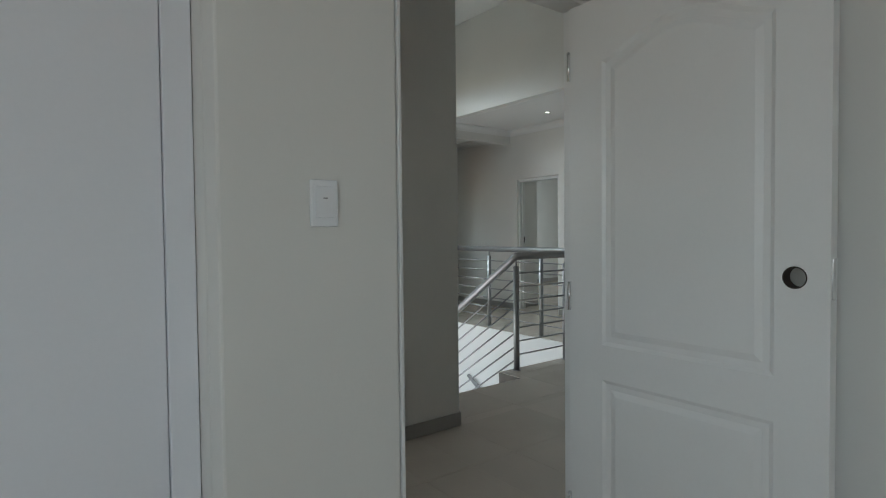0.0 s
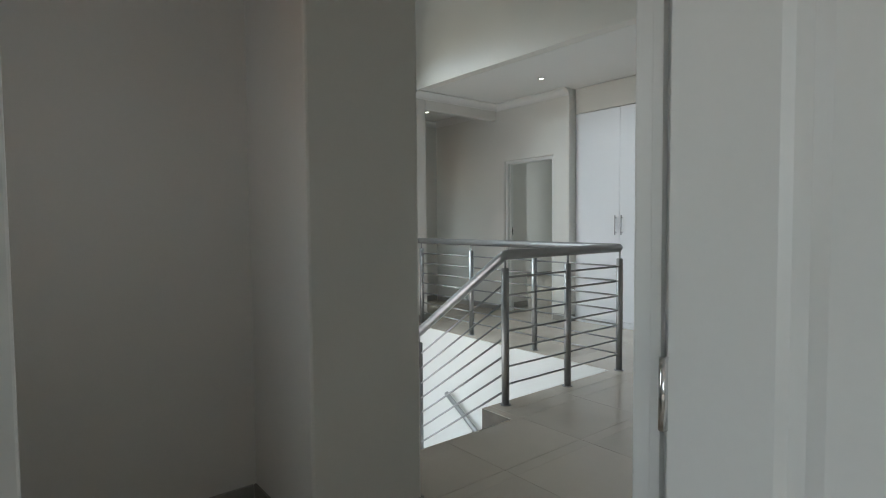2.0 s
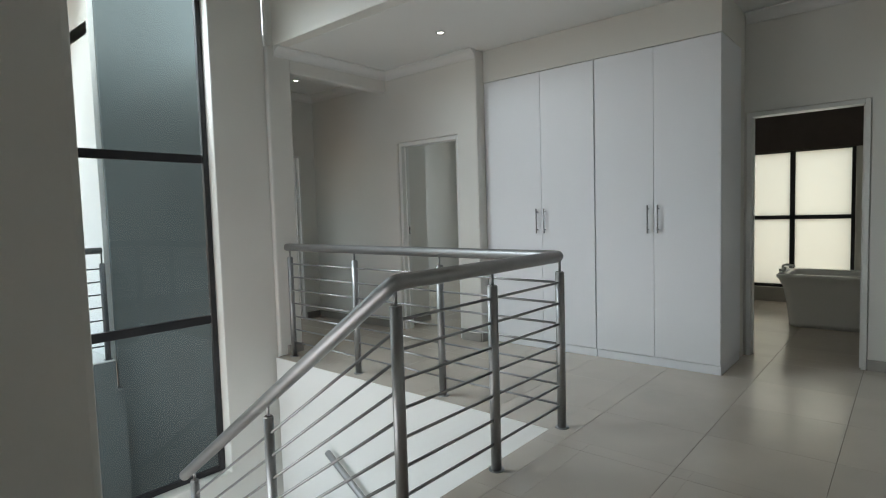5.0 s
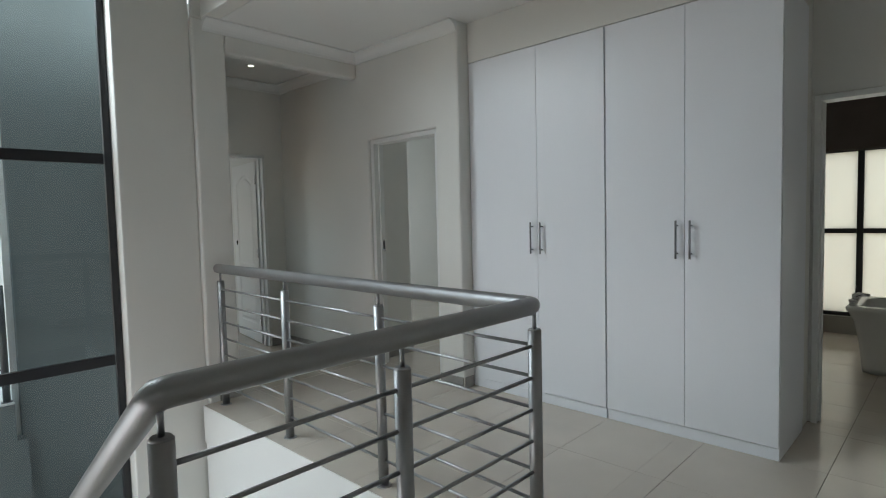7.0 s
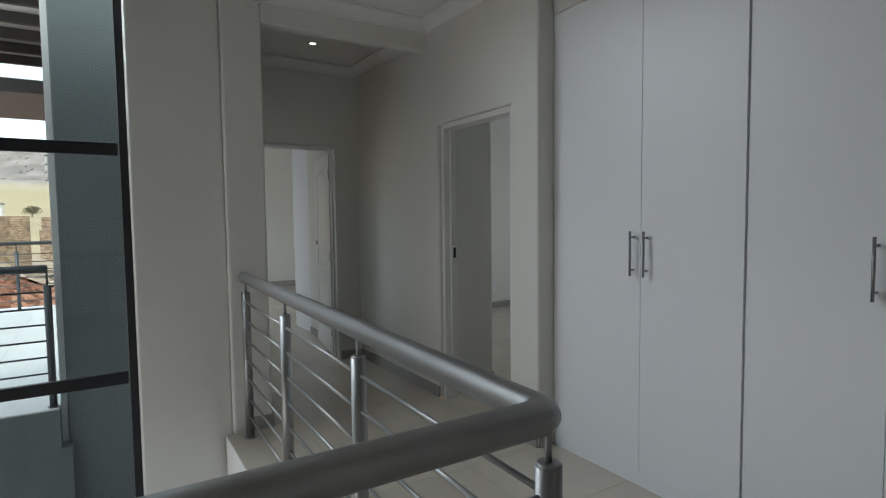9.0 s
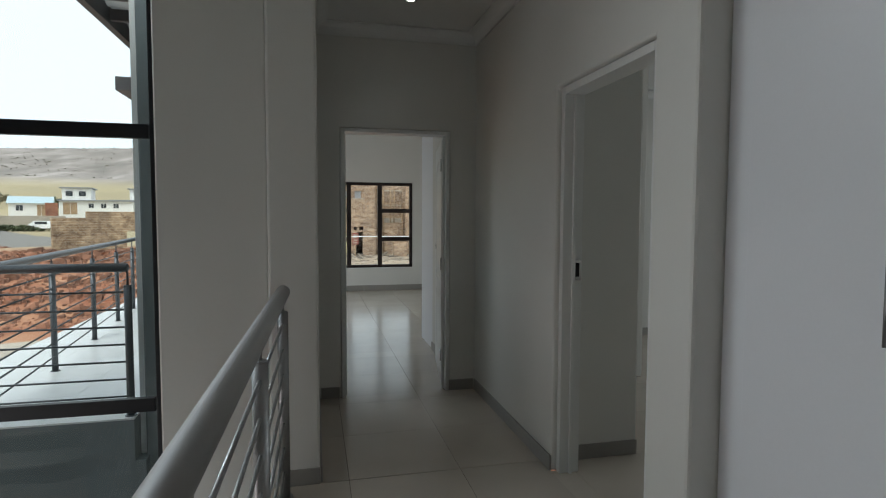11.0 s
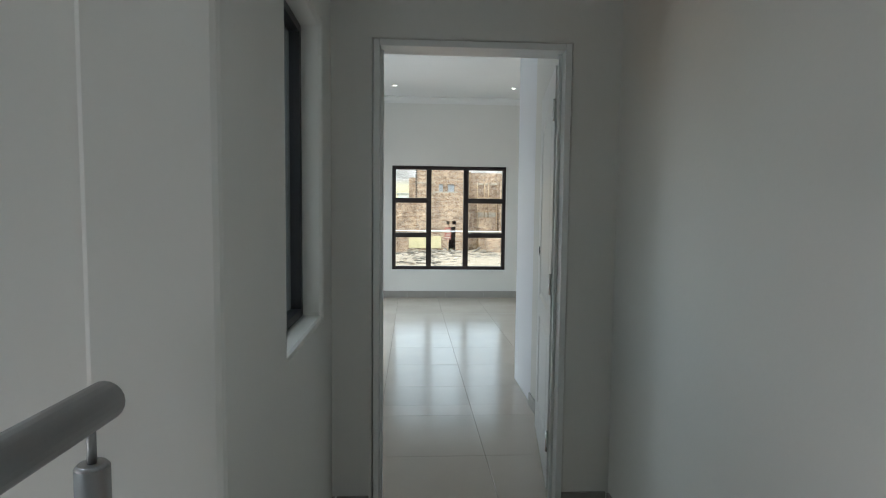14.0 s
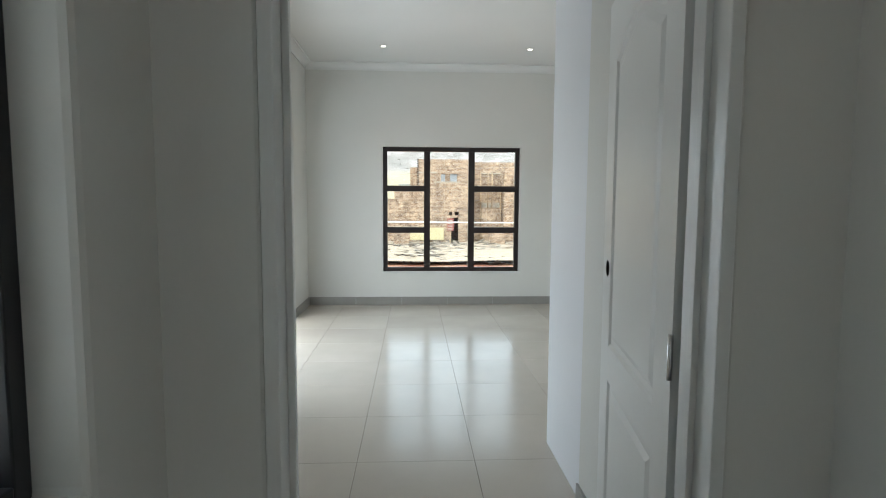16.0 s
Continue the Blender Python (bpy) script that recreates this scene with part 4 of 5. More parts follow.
br = thing("balcony_railing", (-1.9, 6.5, 0), "dark grey painted steel balcony railing with horizontal rods", "railing")
P = [(-1.04, 4.19), (-1.90, 4.19), (-2.53, 9.9), (-1.05, 9.9)]
bm = bmesh.new()
pipe(bm, [(x, y, 1.03) for x, y in P], 0.03, n=14)
M_RAILDK = mat("grey_painted_steel", (0.085, 0.095, 0.105), 0.4, metal=0.4, vary=0.08)
part("handrail", bm, M_RAILDK, br)
posts = [P[0], P[1]] + [(P[1][0] + (P[2][0] - P[1][0]) * t, P[1][1] + (P[2][1] - P[1][1]) * t) for t in (0.235, 0.467, 0.67, 0.85, 1.0)] + [(-1.8, 9.9), (-1.05, 9.9)]
for x, y in posts:
    post(br, x, y, 0.0, 0.91, 1.03, M_RAILDK, 0.025)
for k in range(7):
    z = 0.135 + 0.121 * k
    for (xa, ya), (xb, yb) in zip(P, P[1:]):
        bm = bmesh.new()
        cyl(bm, (xa, ya, z), (xb, yb, z), 0.007, n=8)
        part("rod", bm, M_RAILDK, br)

# roof over the balcony: dark beams, sheeting and a fascia
roof = thing("balcony_roof", (-1.7, 7.2, 3.4), "dark steel framed balcony roof with corrugated sheeting", "roof")
bm = bmesh.new()
box(bm, -2.05, -1.97, 4.25, 9.6, 3.50, 3.74, 0.004)
part("fascia", bm, M_ROOF, roof)
for j in range(8):
    bm = bmesh.new()
    y = 4.27 + 0.66 * j
    box(bm, -1.96, -1.005, y, y + 0.06, 3.54, 3.66)
    part("beam", bm, M_ROOF, roof)
bm = bmesh.new()
n = 120
rows = []
for i in range(n + 1):
    y = 4.25 + 5.35 * i / n
    z = 3.69 + 0.018 * math.sin(2 * math.pi * i / 4)
    rows.append([bm.verts.new((x, y, z + dz)) for x in (-1.97, -1.002) for dz in (0, 0.004)])
for p, q in zip(rows, rows[1:]):
    bm.faces.new((p[0], q[0], q[2], p[2]))
    bm.faces.new((p[1], p[3], q[3], q[1]))
part("sheeting", bm, M_LIGHTREND, roof)
gut = thing("eaves_box", (-1.6, 8.4, 2.9), "dark steel eaves box at the roof's lower edge", "eaves")
bm = bmesh.new()
box(bm, -2.05, -1.003, 7.3, 9.4, 2.86, 3.02, 0.004)
part("fascia", bm, M_ROOF, gut)

for y in (6.1, 9.7):
    ln = thing("wall_lantern", (-1.05, y, 1.8), "square steel wall lantern with pale glass on the outside wall", "lantern", "balcony wall lanterns")
    bm = bmesh.new()
    box(bm, -1.03, -1.001, y - 0.05, y + 0.05, 1.72, 2.1, 0.003)
    part("back_plate", bm, M_STEEL, ln)
    bm = bmesh.new()
    cyl(bm, (-1.09, y, 1.8), (-1.09, y, 2.02), 0.045, n=16)
    part("glass", bm, M_LANTERN, ln)
    for z in (1.78, 1.86, 1.94, 2.03):
        bm = bmesh.new()
        cyl(bm, (-1.09, y, z), (-1.09, y, z + 0.012), 0.055, n=16)
        part("band", bm, M_STEEL, ln)


# ---- outside: ground, hill, neighbours ----
def smooth(a, b, t):
    t = min(1, max(0, (t - a) / (b - a)))
    return t * t * (3 - 2 * t)


def ground_z(x, y):
    r = math.hypot(x, y)
    th = math.degrees(math.atan2(-x, y))
    z = -3.3 + 0.9 * smooth(8, 40, r) + 0.9 * smooth(40, 75, r) + 2.2 * smooth(75, 170, r)
    if y > 0:
        west = smooth(4, 11, th) * (1 - smooth(40, 60, th))
        z += west * (1.9 * smooth(21, 34, r) * (1 - smooth(40, 58, r)))
        z += 26 * smooth(150, 450, r)
        hill = math.exp(-((th - 8) / 30) ** 2) * 70 + 30 * math.exp(-((th - 45) / 16) ** 2)
        z += hill * smooth(430, 900, r)
        z += smooth(300, 700, r) * 3 * noise.noise((x * 0.006, y * 0.006, 0)) + smooth(450, 700, r) * 1.5 * noise.noise((x * 0.02, y * 0.02, 3))
    z += smooth(14, 22, r) * 0.12 * noise.noise((x * 0.35, y * 0.35, 1))
    return z


bm = bmesh.new()
rad = [0, 8, 12, 15] + [15 + 2 * i for i in range(1, 24)] + [70, 80, 95, 115, 140, 170, 210, 260, 320, 380, 440, 500, 560, 620, 680, 740, 800, 860, 930, 1000, 1200, 1600, 2400]
ang = [-180 + 6 * i for i in range(23)] + [-42 + 1.5 * i for i in range(75)] + [72 + 6 * i for i in range(18)]
grid = []
for r in rad[1:]:
    grid.append([bm.verts.new((-r * math.sin(radians(t)), r * math.cos(radians(t)), ground_z(-r * math.sin(radians(t)), r * math.cos(radians(t))))) for t in ang])
centre = bm.verts.new((0, 0, -3.3))
m = len(ang)
for i in range(m):
    bm.faces.new((centre, grid[0][i], grid[0][(i + 1) % m]))
    for p, q in zip(grid, grid[1:]):
        bm.faces.new((p[i], q[i], q[(i + 1) % m], p[(i + 1) % m])).smooth = True


def ground_mat():
    g = mat("veld_ground", (0.40, 0.33, 0.19), 0.95, vary=0.2, scale=0.02, grain=0.25, grain_scale=0.6)
    nt = g.node_tree
    p = nt.nodes["Principled BSDF"]
    src = p.inputs["Base Color"].links[0].from_socket
    geo = nt.nodes.new("ShaderNodeNewGeometry")
    ln = nt.nodes.new("ShaderNodeVectorMath")
    ln.operation = "LENGTH"
    nt.links.new(geo.outputs["Position"], ln.inputs[0])
    # the hill: grey-brown scrub and pale rock, with haze lightened into the colours
    n = nt.nodes.new("ShaderNodeTexNoise")
    n.inputs["Scale"].default_value, n.inputs["Detail"].default_value = 0.05, 9.0
    n.inputs["Roughness"].default_value = 0.68
    mp = nt.nodes.new("ShaderNodeMapping")
    mp.inputs["Scale"].default_value = (1.0, 0.16, 1.0)      # scrub and rock run up the slope
    nt.links.new(geo.outputs["Position"], mp.inputs["Vector"])
    nt.links.new(mp.outputs[0], n.inputs["Vector"])
    hr = nt.nodes.new("ShaderNodeValToRGB")
    e = hr.color_ramp.elements
    e[0].position, e[0].color = 0.34, (0.15, 0.135, 0.115, 1)
    e[1].position, e[1].color = 0.70, (0.44, 0.39, 0.36, 1)
    k = e.new(0.5)
    k.color = (0.25, 0.215, 0.19, 1)
    nt.links.new(n.outputs["Fac"], hr.inputs[0])
    mr = nt.nodes.new("ShaderNodeMapRange")
    mr.inputs["From Min"].default_value, mr.inputs["From Max"].default_value = 300, 380
    nt.links.new(ln.outputs["Value"], mr.inputs["Value"])
    mx = nt.nodes.new("ShaderNodeMixRGB")
    nt.links.new(mr.outputs[0], mx.inputs[0])
    nt.links.new(src, mx.inputs[1])
    nt.links.new(hr.outputs[0], mx.inputs[2])
    # red building soil near the house
    m2 = nt.nodes.new("ShaderNodeMapRange")
    m2.inputs["From Min"].default_value, m2.inputs["From Max"].default_value = 42, 36
    nt.links.new(ln.outputs["Value"], m2.inputs["Value"])
    soil = nt.nodes.new("ShaderNodeTexNoise")
    soil.inputs["Scale"].default_value, soil.inputs["Detail"].default_value = 0.5, 7.0
    nt.links.new(geo.outputs["Position"], soil.inputs["Vector"])
    sr = nt.nodes.new("ShaderNodeValToRGB")
    e = sr.color_ramp.elements
    e[0].position, e[0].color = 0.35, (0.25, 0.085, 0.04, 1)
    e[1].position, e[1].color = 0.68, (0.46, 0.26, 0.15, 1)
    nt.links.new(soil.outputs["Fac"], sr.inputs[0])
    m3 = nt.nodes.new("ShaderNodeMixRGB")
    nt.links.new(m2.outputs[0], m3.inputs[0])
    nt.links.new(mx.outputs[0], m3.inputs[1])
    nt.links.new(sr.outputs[0], m3.inputs[2])
    nt.links.new(m3.outputs[0], p.inputs["Base Color"])
    return g


solid("ground", bm, ground_mat(), "structure", "dry grassland rising to a rocky hill, red soil near the house", "ground")


def polar(th, r):
    return -r * math.sin(radians(th)), r * math.cos(radians(th))


def strip(name, pts, width, material, lift, label, category):
    bm = bmesh.new()
    rows = []
    fine = []
    for p, q in zip(pts, pts[1:]):
        for i in range(8):
            fine.append((p[0] + (q[0] - p[0]) * i / 8, p[1] + (q[1] - p[1]) * i / 8))
    fine.append(pts[-1])
    for i, (x, y) in enumerate(fine):
        a, b = fine[max(0, i - 1)], fine[min(len(fine) - 1, i + 1)]
        d = Vector((b[0] - a[0], b[1] - a[1])).normalized()
        nx, ny = -d.y, d.x
        zc = max(ground_z(x + nx * s * width / 2, y + ny * s * width / 2) for s in (-1, 0, 1)) + lift
        rows.append([bm.verts.new((x + nx * s * width / 2, y + ny * s * width / 2, zc)) for s in (-1, 1)])
    for p, q in zip(rows, rows[1:]):
        bm.faces.new((p[0], p[1], q[1], q[0])).smooth = True
    return solid(name, bm, material, "structure", label, category)


strip("road", [polar(60, 60), polar(40, 50), polar(32, 49), polar(27, 52), polar(24, 62), polar(24, 80), polar(27, 100), polar(30, 135)], 7, M_ROAD, 0.12, "grey tarred road curving past the houses", "road")
bm = bmesh.new()
box(bm, -22, -2.8, 5, 21.5, -3.4, -2.78)
solid("pavement", bm, M_PAVE, "structure", "pale beige paved yard below the balcony", "pavement")

wall("wall_neighbour", "x", 7.6, 7.8, -7.0, 4.0, -3.3, 2.4, material=M_CREAM, soft=0.0, label="cream painted boundary wall outside the bathroom window")

# red rubble heaped between the yard and the walls
rng = random.Random(4)
bm = bmesh.new()
for i in range(7500):
    th, r = rng.uniform(2, 44), 23.5 + 13 * rng.random() ** 0.85
    x, y = polar(th, r)
    s = rng.choice((0.03, 0.04, 0.05, 0.05, 0.07, 0.07, 0.09, 0.12, 0.2)) * rng.uniform(0.7, 1.3)
    z = ground_z(x, y) + s * 0.2
    vs = []
    for dx, dy, dz in ((-1, -1, -1), (1, -1, -1), (1, 1, -1), (-1, 1, -1), (-.7, -.7, 1), (.7, -.6, 1), (.6, .7, 1), (-.7, .6, 1)):
        vs.append(bm.verts.new((x + s * dx * rng.uniform(0.5, 1.2), y + s * dy * rng.uniform(0.5, 1.2), z + s * 0.7 * dz * rng.uniform(0.5, 1.1))))
    for q in ((0, 3, 2, 1), (4, 5, 6, 7), (0, 1, 5, 4), (1, 2, 6, 5), (2, 3, 7, 6), (3, 0, 4, 7)):
        bm.faces.new([vs[k] for k in q])
solid("rubble", bm, M_ROCK, "stuff", "heaps of broken red rock and soil", "rubble")


def plane_wall(name, p, q, z0, z1, t, material, label, category, holes=()):
    """A free wall from p to q, with holes (s0, s1, z0, z1) along it, as a mesh in its own frame."""
    L = math.hypot(q[0] - p[0], q[1] - p[1])
    ob = wall(name, "y", 0, t, 0, L, z0, z1, holes, material, soft=0.0, label=label)
    ob.matrix_world = Matrix.Translation((p[0], p[1], 0)) @ Matrix.Rotation(math.atan2(q[1] - p[1], q[0] - p[0]), 4, "Z")
    ob["category"], ob["kind"] = category, "structure"
    return ob


A1, A2, A3 = polar(21.9, 35), polar(19.4, 35.6), polar(6, 40)
plane_wall("boundary_wall", A1, A2, -2.2, 1.28, 0.22, M_BRICK2, "unfinished yellow brick boundary wall", "wall")
plane_wall("boundary_wall_high", A2, A3, -2.2, 1.62, 0.22, M_BRICK2, "unfinished taller yellow brick wall with openings", "wall", [(2.0, 2.7, -0.6, 0.5), (4.6, 5.6, 0.3, 0.9), (6.4, 7.4, -0.8, 0.8)])


def house(name, c, turn, w, d, h, roof_kind, label, wmat, rmat, openings, upper=None):
    """A simple house: walls, roof, and its windows and doors as parts; the front faces -y of its own frame."""
    x, y = c
    z = ground_z(x, y) + (1.7 if y > 75 else 0.0)
    hs = thing(name, (0, 0, 0), label, "house")

    def p(nm, bm, m, parent=None):
        return part(nm, bm, m, parent or hs)

    bm = bmesh.new()
    box(bm, -w / 2, w / 2, 0, d, -3.0, h)
    wl = p("wall", bm, wmat)
    bm = bmesh.new()
    if roof_kind == "hip":
        o, k = 0.6, 1.5
        vs = [bm.verts.new(v) for v in ((-w / 2 - o, -2.4, h - 0.1), (w / 2 + o, -2.4, h - 0.1), (w / 2 + o, d + o, h - 0.1), (-w / 2 - o, d + o, h - 0.1), (-w / 2 + d / 2, d / 2 - 0.6, h + k), (w / 2 - d / 2, d / 2 - 0.6, h + k))]
        for q in ((0, 1, 5, 4), (1, 2, 5), (2, 3, 4, 5), (3, 0, 4), (0, 3, 2, 1)):
            bm.faces.new([vs[i] for i in q])
    elif roof_kind == "gable":
        vs = [bm.verts.new(v) for v in ((-w / 2 - 0.3, -0.4, h - 0.05), (w / 2 + 0.3, -0.4, h - 0.05), (w / 2 + 0.3, d + 0.4, h - 0.05), (-w / 2 - 0.3, d + 0.4, h - 0.05), (-w / 2 - 0.3, d / 2, h + 1.3), (w / 2 + 0.3, d / 2, h + 1.3))]
        for q in ((0, 1, 5, 4), (2, 3, 4, 5), (1, 2, 5), (3, 0, 4), (0, 3, 2, 1)):
            bm.faces.new([vs[i] for i in q])
    else:
        box(bm, -w / 2 - 0.35, w / 2 + 0.35, -0.5, d + 0.3, h, h + 0.22)
    p("roof", bm, rmat)
    for kind, u, zb, ww, hh in openings:
        bm = bmesh.new()
        box(bm, u - ww / 2, u + ww / 2, -0.04, 0.02, zb, zb + hh)
        pane = p(kind, bm, M_DARKWIN if kind == "window" else M_TIMBER)
        bm = bmesh.new()
        box(bm, u - 0.03, u + 0.03, -0.07, -0.041, zb, zb + hh)
        part("frame", bm, M_PLASTER, pane)
    if roof_kind == "hip":
        for i in range(5):
            bm = bmesh.new()
            u = -w / 2 + 0.3 + (w - 0.6) * i / 4
            box(bm, u - 0.15, u + 0.15, -2.2, -1.9, 0, h - 0.1)
            p("column", bm, M_PLASTER)
        bm = bmesh.new()
        box(bm, -w / 2, w / 2, -2.3, -0.0, 0.05, 0.25)
        p("veranda", bm, M_PAVE)
    if upper:
        u0, u1, hu = upper
        bm = bmesh.new()
        box(bm, u0, u1, 0.5, d, h + 0.22, h + hu)
        p("upper_storey", bm, wmat)
        bm = bmesh.new()
        box(bm, u0 - 0.4, u1 + 0.4, 0.0, d + 0.3, h + hu, h + hu + 0.2)
        p("upper_roof", bm, rmat)
        for u in (u0 + (u1 - u0) * 0.25, u0 + (u1 - u0) * 0.7):
            bm = bmesh.new()
            box(bm, u - 0.6, u + 0.6, 0.44, 0.52, h + 1.0, h + 2.0)
            p("window", bm, M_DARKWIN)
    hs.location = (x, y, z)
    hs.rotation_euler = (0, 0, radians(turn))
    return hs


house("house", polar(32.8, 88), 38, 10, 7, 2.7, "hip", "white house with a pale blue hipped roof and columned veranda", M_PLASTER, M_TINROOF,
      [("window", -3, 0.9, 1.3, 1.3), ("window", -0.5, 0.9, 1.3, 1.3), ("door", 1.2, 0.2, 0.9, 2.0), ("window", 3.2, 0.9, 1.2, 1.3)])
house("house", polar(18.9, 134), 14, 13, 9, 2.7, "flat", "modern white flat-roofed house in two storeys", M_PLASTER, M_GREYROOF,
      [("window", -1.0, 1.3, 0.9, 0.9), ("window", 1.2, 1.3, 0.9, 0.9), ("window", 3.4, 1.3, 0.9, 0.9), ("garage", -4.6, 0, 2.4, 2.4)], (-6, -1, 2.6))
house("house", polar(15.2, 142), 8, 13, 9, 2.8, "flat", "modern white flat-roofed house with dark glass", M_PLASTER, M_GREYROOF,
      [("window", -4, 0.8, 1.6, 1.4), ("window", -1.0, 0.8, 2.0, 1.6), ("window", 3.0, 0.9, 1.4, 1.2)], (-3, 5, 2.6))
house("house", polar(23.6, 126), 20, 6.4, 6, 2.3, "gable", "small white house with a pale blue sheet roof", M_PLASTER, M_TINROOF, [("window", -1.6, 0.9, 1.0, 1.0), ("door", 1.6, 0, 1.2, 2.0)])
house("house", polar(9.5, 140), 4, 12, 8, 2.8, "flat", "white flat-roofed house near the hill", M_PLASTER, M_GREYROOF, [("window", -3, 0.8, 1.6, 1.3), ("garage", 2, 0, 3.0, 2.2)], (-5, 0, 2.6))
house("house", polar(-1.5, 132), -4, 12, 8, 3.6, "flat", "white house on the slope beyond the building site", M_PLASTER, M_GREYROOF, [("window", -3, 1.0, 1.6, 1.3), ("window", 2, 1.0, 1.6, 1.3)], (-1, 5, 3.0))
house("house", polar(-9, 140), -8, 12, 8, 4.6, "flat", "white house with a light roof on the slope", M_PLASTER, M_GREYROOF, [("window", -3, 1.0, 1.6, 1.3), ("window", 2, 1.0, 1.6, 1.3)], (-5, 1, 3.0))
G1, G2 = polar(27.0, 110), polar(21.2, 108)
plane_wall("garden_red_wall", polar(22.6, 121), polar(21.7, 121), -0.5, 3.7, 0.3, M_REDBRICK, "red brick garden wall between two houses", "wall")
plane_wall("garden_wall", G1, G2, -1.6, 1.35, 0.2, M_PAVE, "pale grey-beige garden wall along the road", "wall")


def leafy(bm, c, rx, rz, count, size, rng):
    for _ in range(count):
        v = Vector((rng.gauss(0, 1), rng.gauss(0, 1), rng.gauss(0, 1))).normalized() * rng.random() ** 0.4
        p = Vector(c) + Vector((v.x * rx, v.y * rx, v.z * rz))
        a = Vector((rng.gauss(0, 1), rng.gauss(0, 1), rng.gauss(0, 1))).normalized()
        b = a.orthogonal().normalized()
        s = size * rng.uniform(0.6, 1.4)
        q = a.cross(b)
        bm.faces.new([bm.verts.new(p + s * w) for w in (b, q * 0.6, -b, -q * 0.6)])


def tree(th, r, h, spread, dry=False, seed=0):
    rg = random.Random(seed)
    x, y = polar(th, r)
    z = ground_z(x, y)
    t = thing("tree", (x, y, z), "dry sparse bushveld tree on pale grass" if dry else "dark green rounded bushveld tree", "tree", "trees in the veld")
    bm = bmesh.new()
    top = Vector((x + rg.uniform(-.3, .3), y, z + h * 0.38))
    cyl(bm, (x, y, z - 0.2), top, 0.045 * h * 0.8, 0.02 * h, n=8)
    ends = []
    for i in range(6):
        a = 2 * math.pi * i / 6 + rg.uniform(-.4, .4)
        st = Vector((x, y, z)).lerp(top, rg.uniform(0.6, 1.0))
        e = top + Vector((math.cos(a) * spread * rg.uniform(.4, .8), math.sin(a) * spread * rg.uniform(.4, .8), h * rg.uniform(0.1, 0.35)))
        cyl(bm, st, e, 0.016 * h, 0.006 * h, n=6)
        ends.append(e)
    part("trunk", bm, M_TRUNK, t)
    bm = bmesh.new()
    for e in ends + [top + Vector((0, 0, h * 0.28))]:
        leafy(bm, e, spread * rg.uniform(0.5, 0.75), h * rg.uniform(0.2, 0.3), 90 if dry else 200, 0.05 * h, rg)
    part("crown", bm, M_LEAF2 if dry else M_LEAF, t)


for i, (th, r, h, s, dry) in enumerate([(30.3, 105, 6, 2.2, False), (29.2, 130, 9, 3.5, True), (27.8, 128, 7, 2.5, True), (27.2, 150, 11, 5, False), (25.9, 140, 8, 3, True), (26.6, 110, 4.5, 2, False),
                                       (21.9, 120, 9, 4.5, False), (23.0, 124, 7, 3, True), (24.2, 130, 6, 2.5, True), (18.0, 135, 5, 3, True), (33.0, 170, 7, 3, True), (12.5, 130, 6, 3, True),
                                       (36.0, 120, 6, 2.6, False), (25.2, 150, 6, 3, True), (5.0, 125, 6, 3, True), (-6.0, 140, 7, 3, False), (20.2, 122, 6, 4, True)]):
    tree(th, r * 1.5, h * 0.62, s * 0.62, dry, 40 + i)

rg = random.Random(9)
bm = bmesh.new()
for i in range(1500):
    th, r = rg.uniform(-20, 46), rg.uniform(450, 900)
    x, y = polar(th, r)
    leafy(bm, (x, y, ground_z(x, y) + 0.3), rg.uniform(0.6, 1.5), 0.5, 8, 0.5, rg)
solid("scrub", bm, M_LEAF2, "stuff", "scattered grey-green scrub over the hill", "bushes")
bm = bmesh.new()
for th0, r0 in ((24.5, 104), (26.0, 102), (22.6, 104), (28.4, 104)):
    for i in range(14):
        x, y = polar(th0 + i * 0.13, r0)
        leafy(bm, (x, y, ground_z(x, y) + 0.5), 0.7, 0.5, 26, 0.22, rg)
solid("hedge", bm, M_LEAF, "stuff", "low clipped green hedge beside the road", "hedge")

# white car parked by the garden wall
cx, cy = polar(22.6, 104)
cz = ground_z(cx, cy) + 0.15
car = thing("car", (cx, cy, cz), "small white parked car beside the garden wall", "car")
bm = bmesh.new()
prof = [(-2.0, 0.3), (2.0, 0.3), (2.05, 0.7), (1.2, 0.85), (0.6, 1.4), (-1.2, 1.45), (-1.9, 0.95), (-2.05, 0.7)]
l = [bm.verts.new((cx + u, cy - 0.8, cz + v)) for u, v in prof]
r_ = [bm.verts.new((cx + u, cy + 0.8, cz + v)) for u, v in prof]
bm.faces.new(l)
bm.faces.new(r_[::-1])
for i in range(len(prof)):
    bm.faces.new((l[i], l[(i + 1) % len(prof)], r_[(i + 1) % len(prof)], r_[i]))
part("body", bm, M_CAR, car)
bm = bmesh.new()
box(bm, cx - 1.1, cx + 0.55, cy - 0.815, cy - 0.803, cz + 0.92, cz + 1.32)
part("side_window", bm, M_DARKWIN, car)
for u in (-1.3, 1.25):
    for v in (-0.82, 0.7):
        bm = bmesh.new()
        cyl(bm, (cx + u, cy + v, cz + 0.3), (cx + u, cy + v + 0.14, cz + 0.3), 0.3, n=14)
        part("wheel", bm, M_TYRE, car)

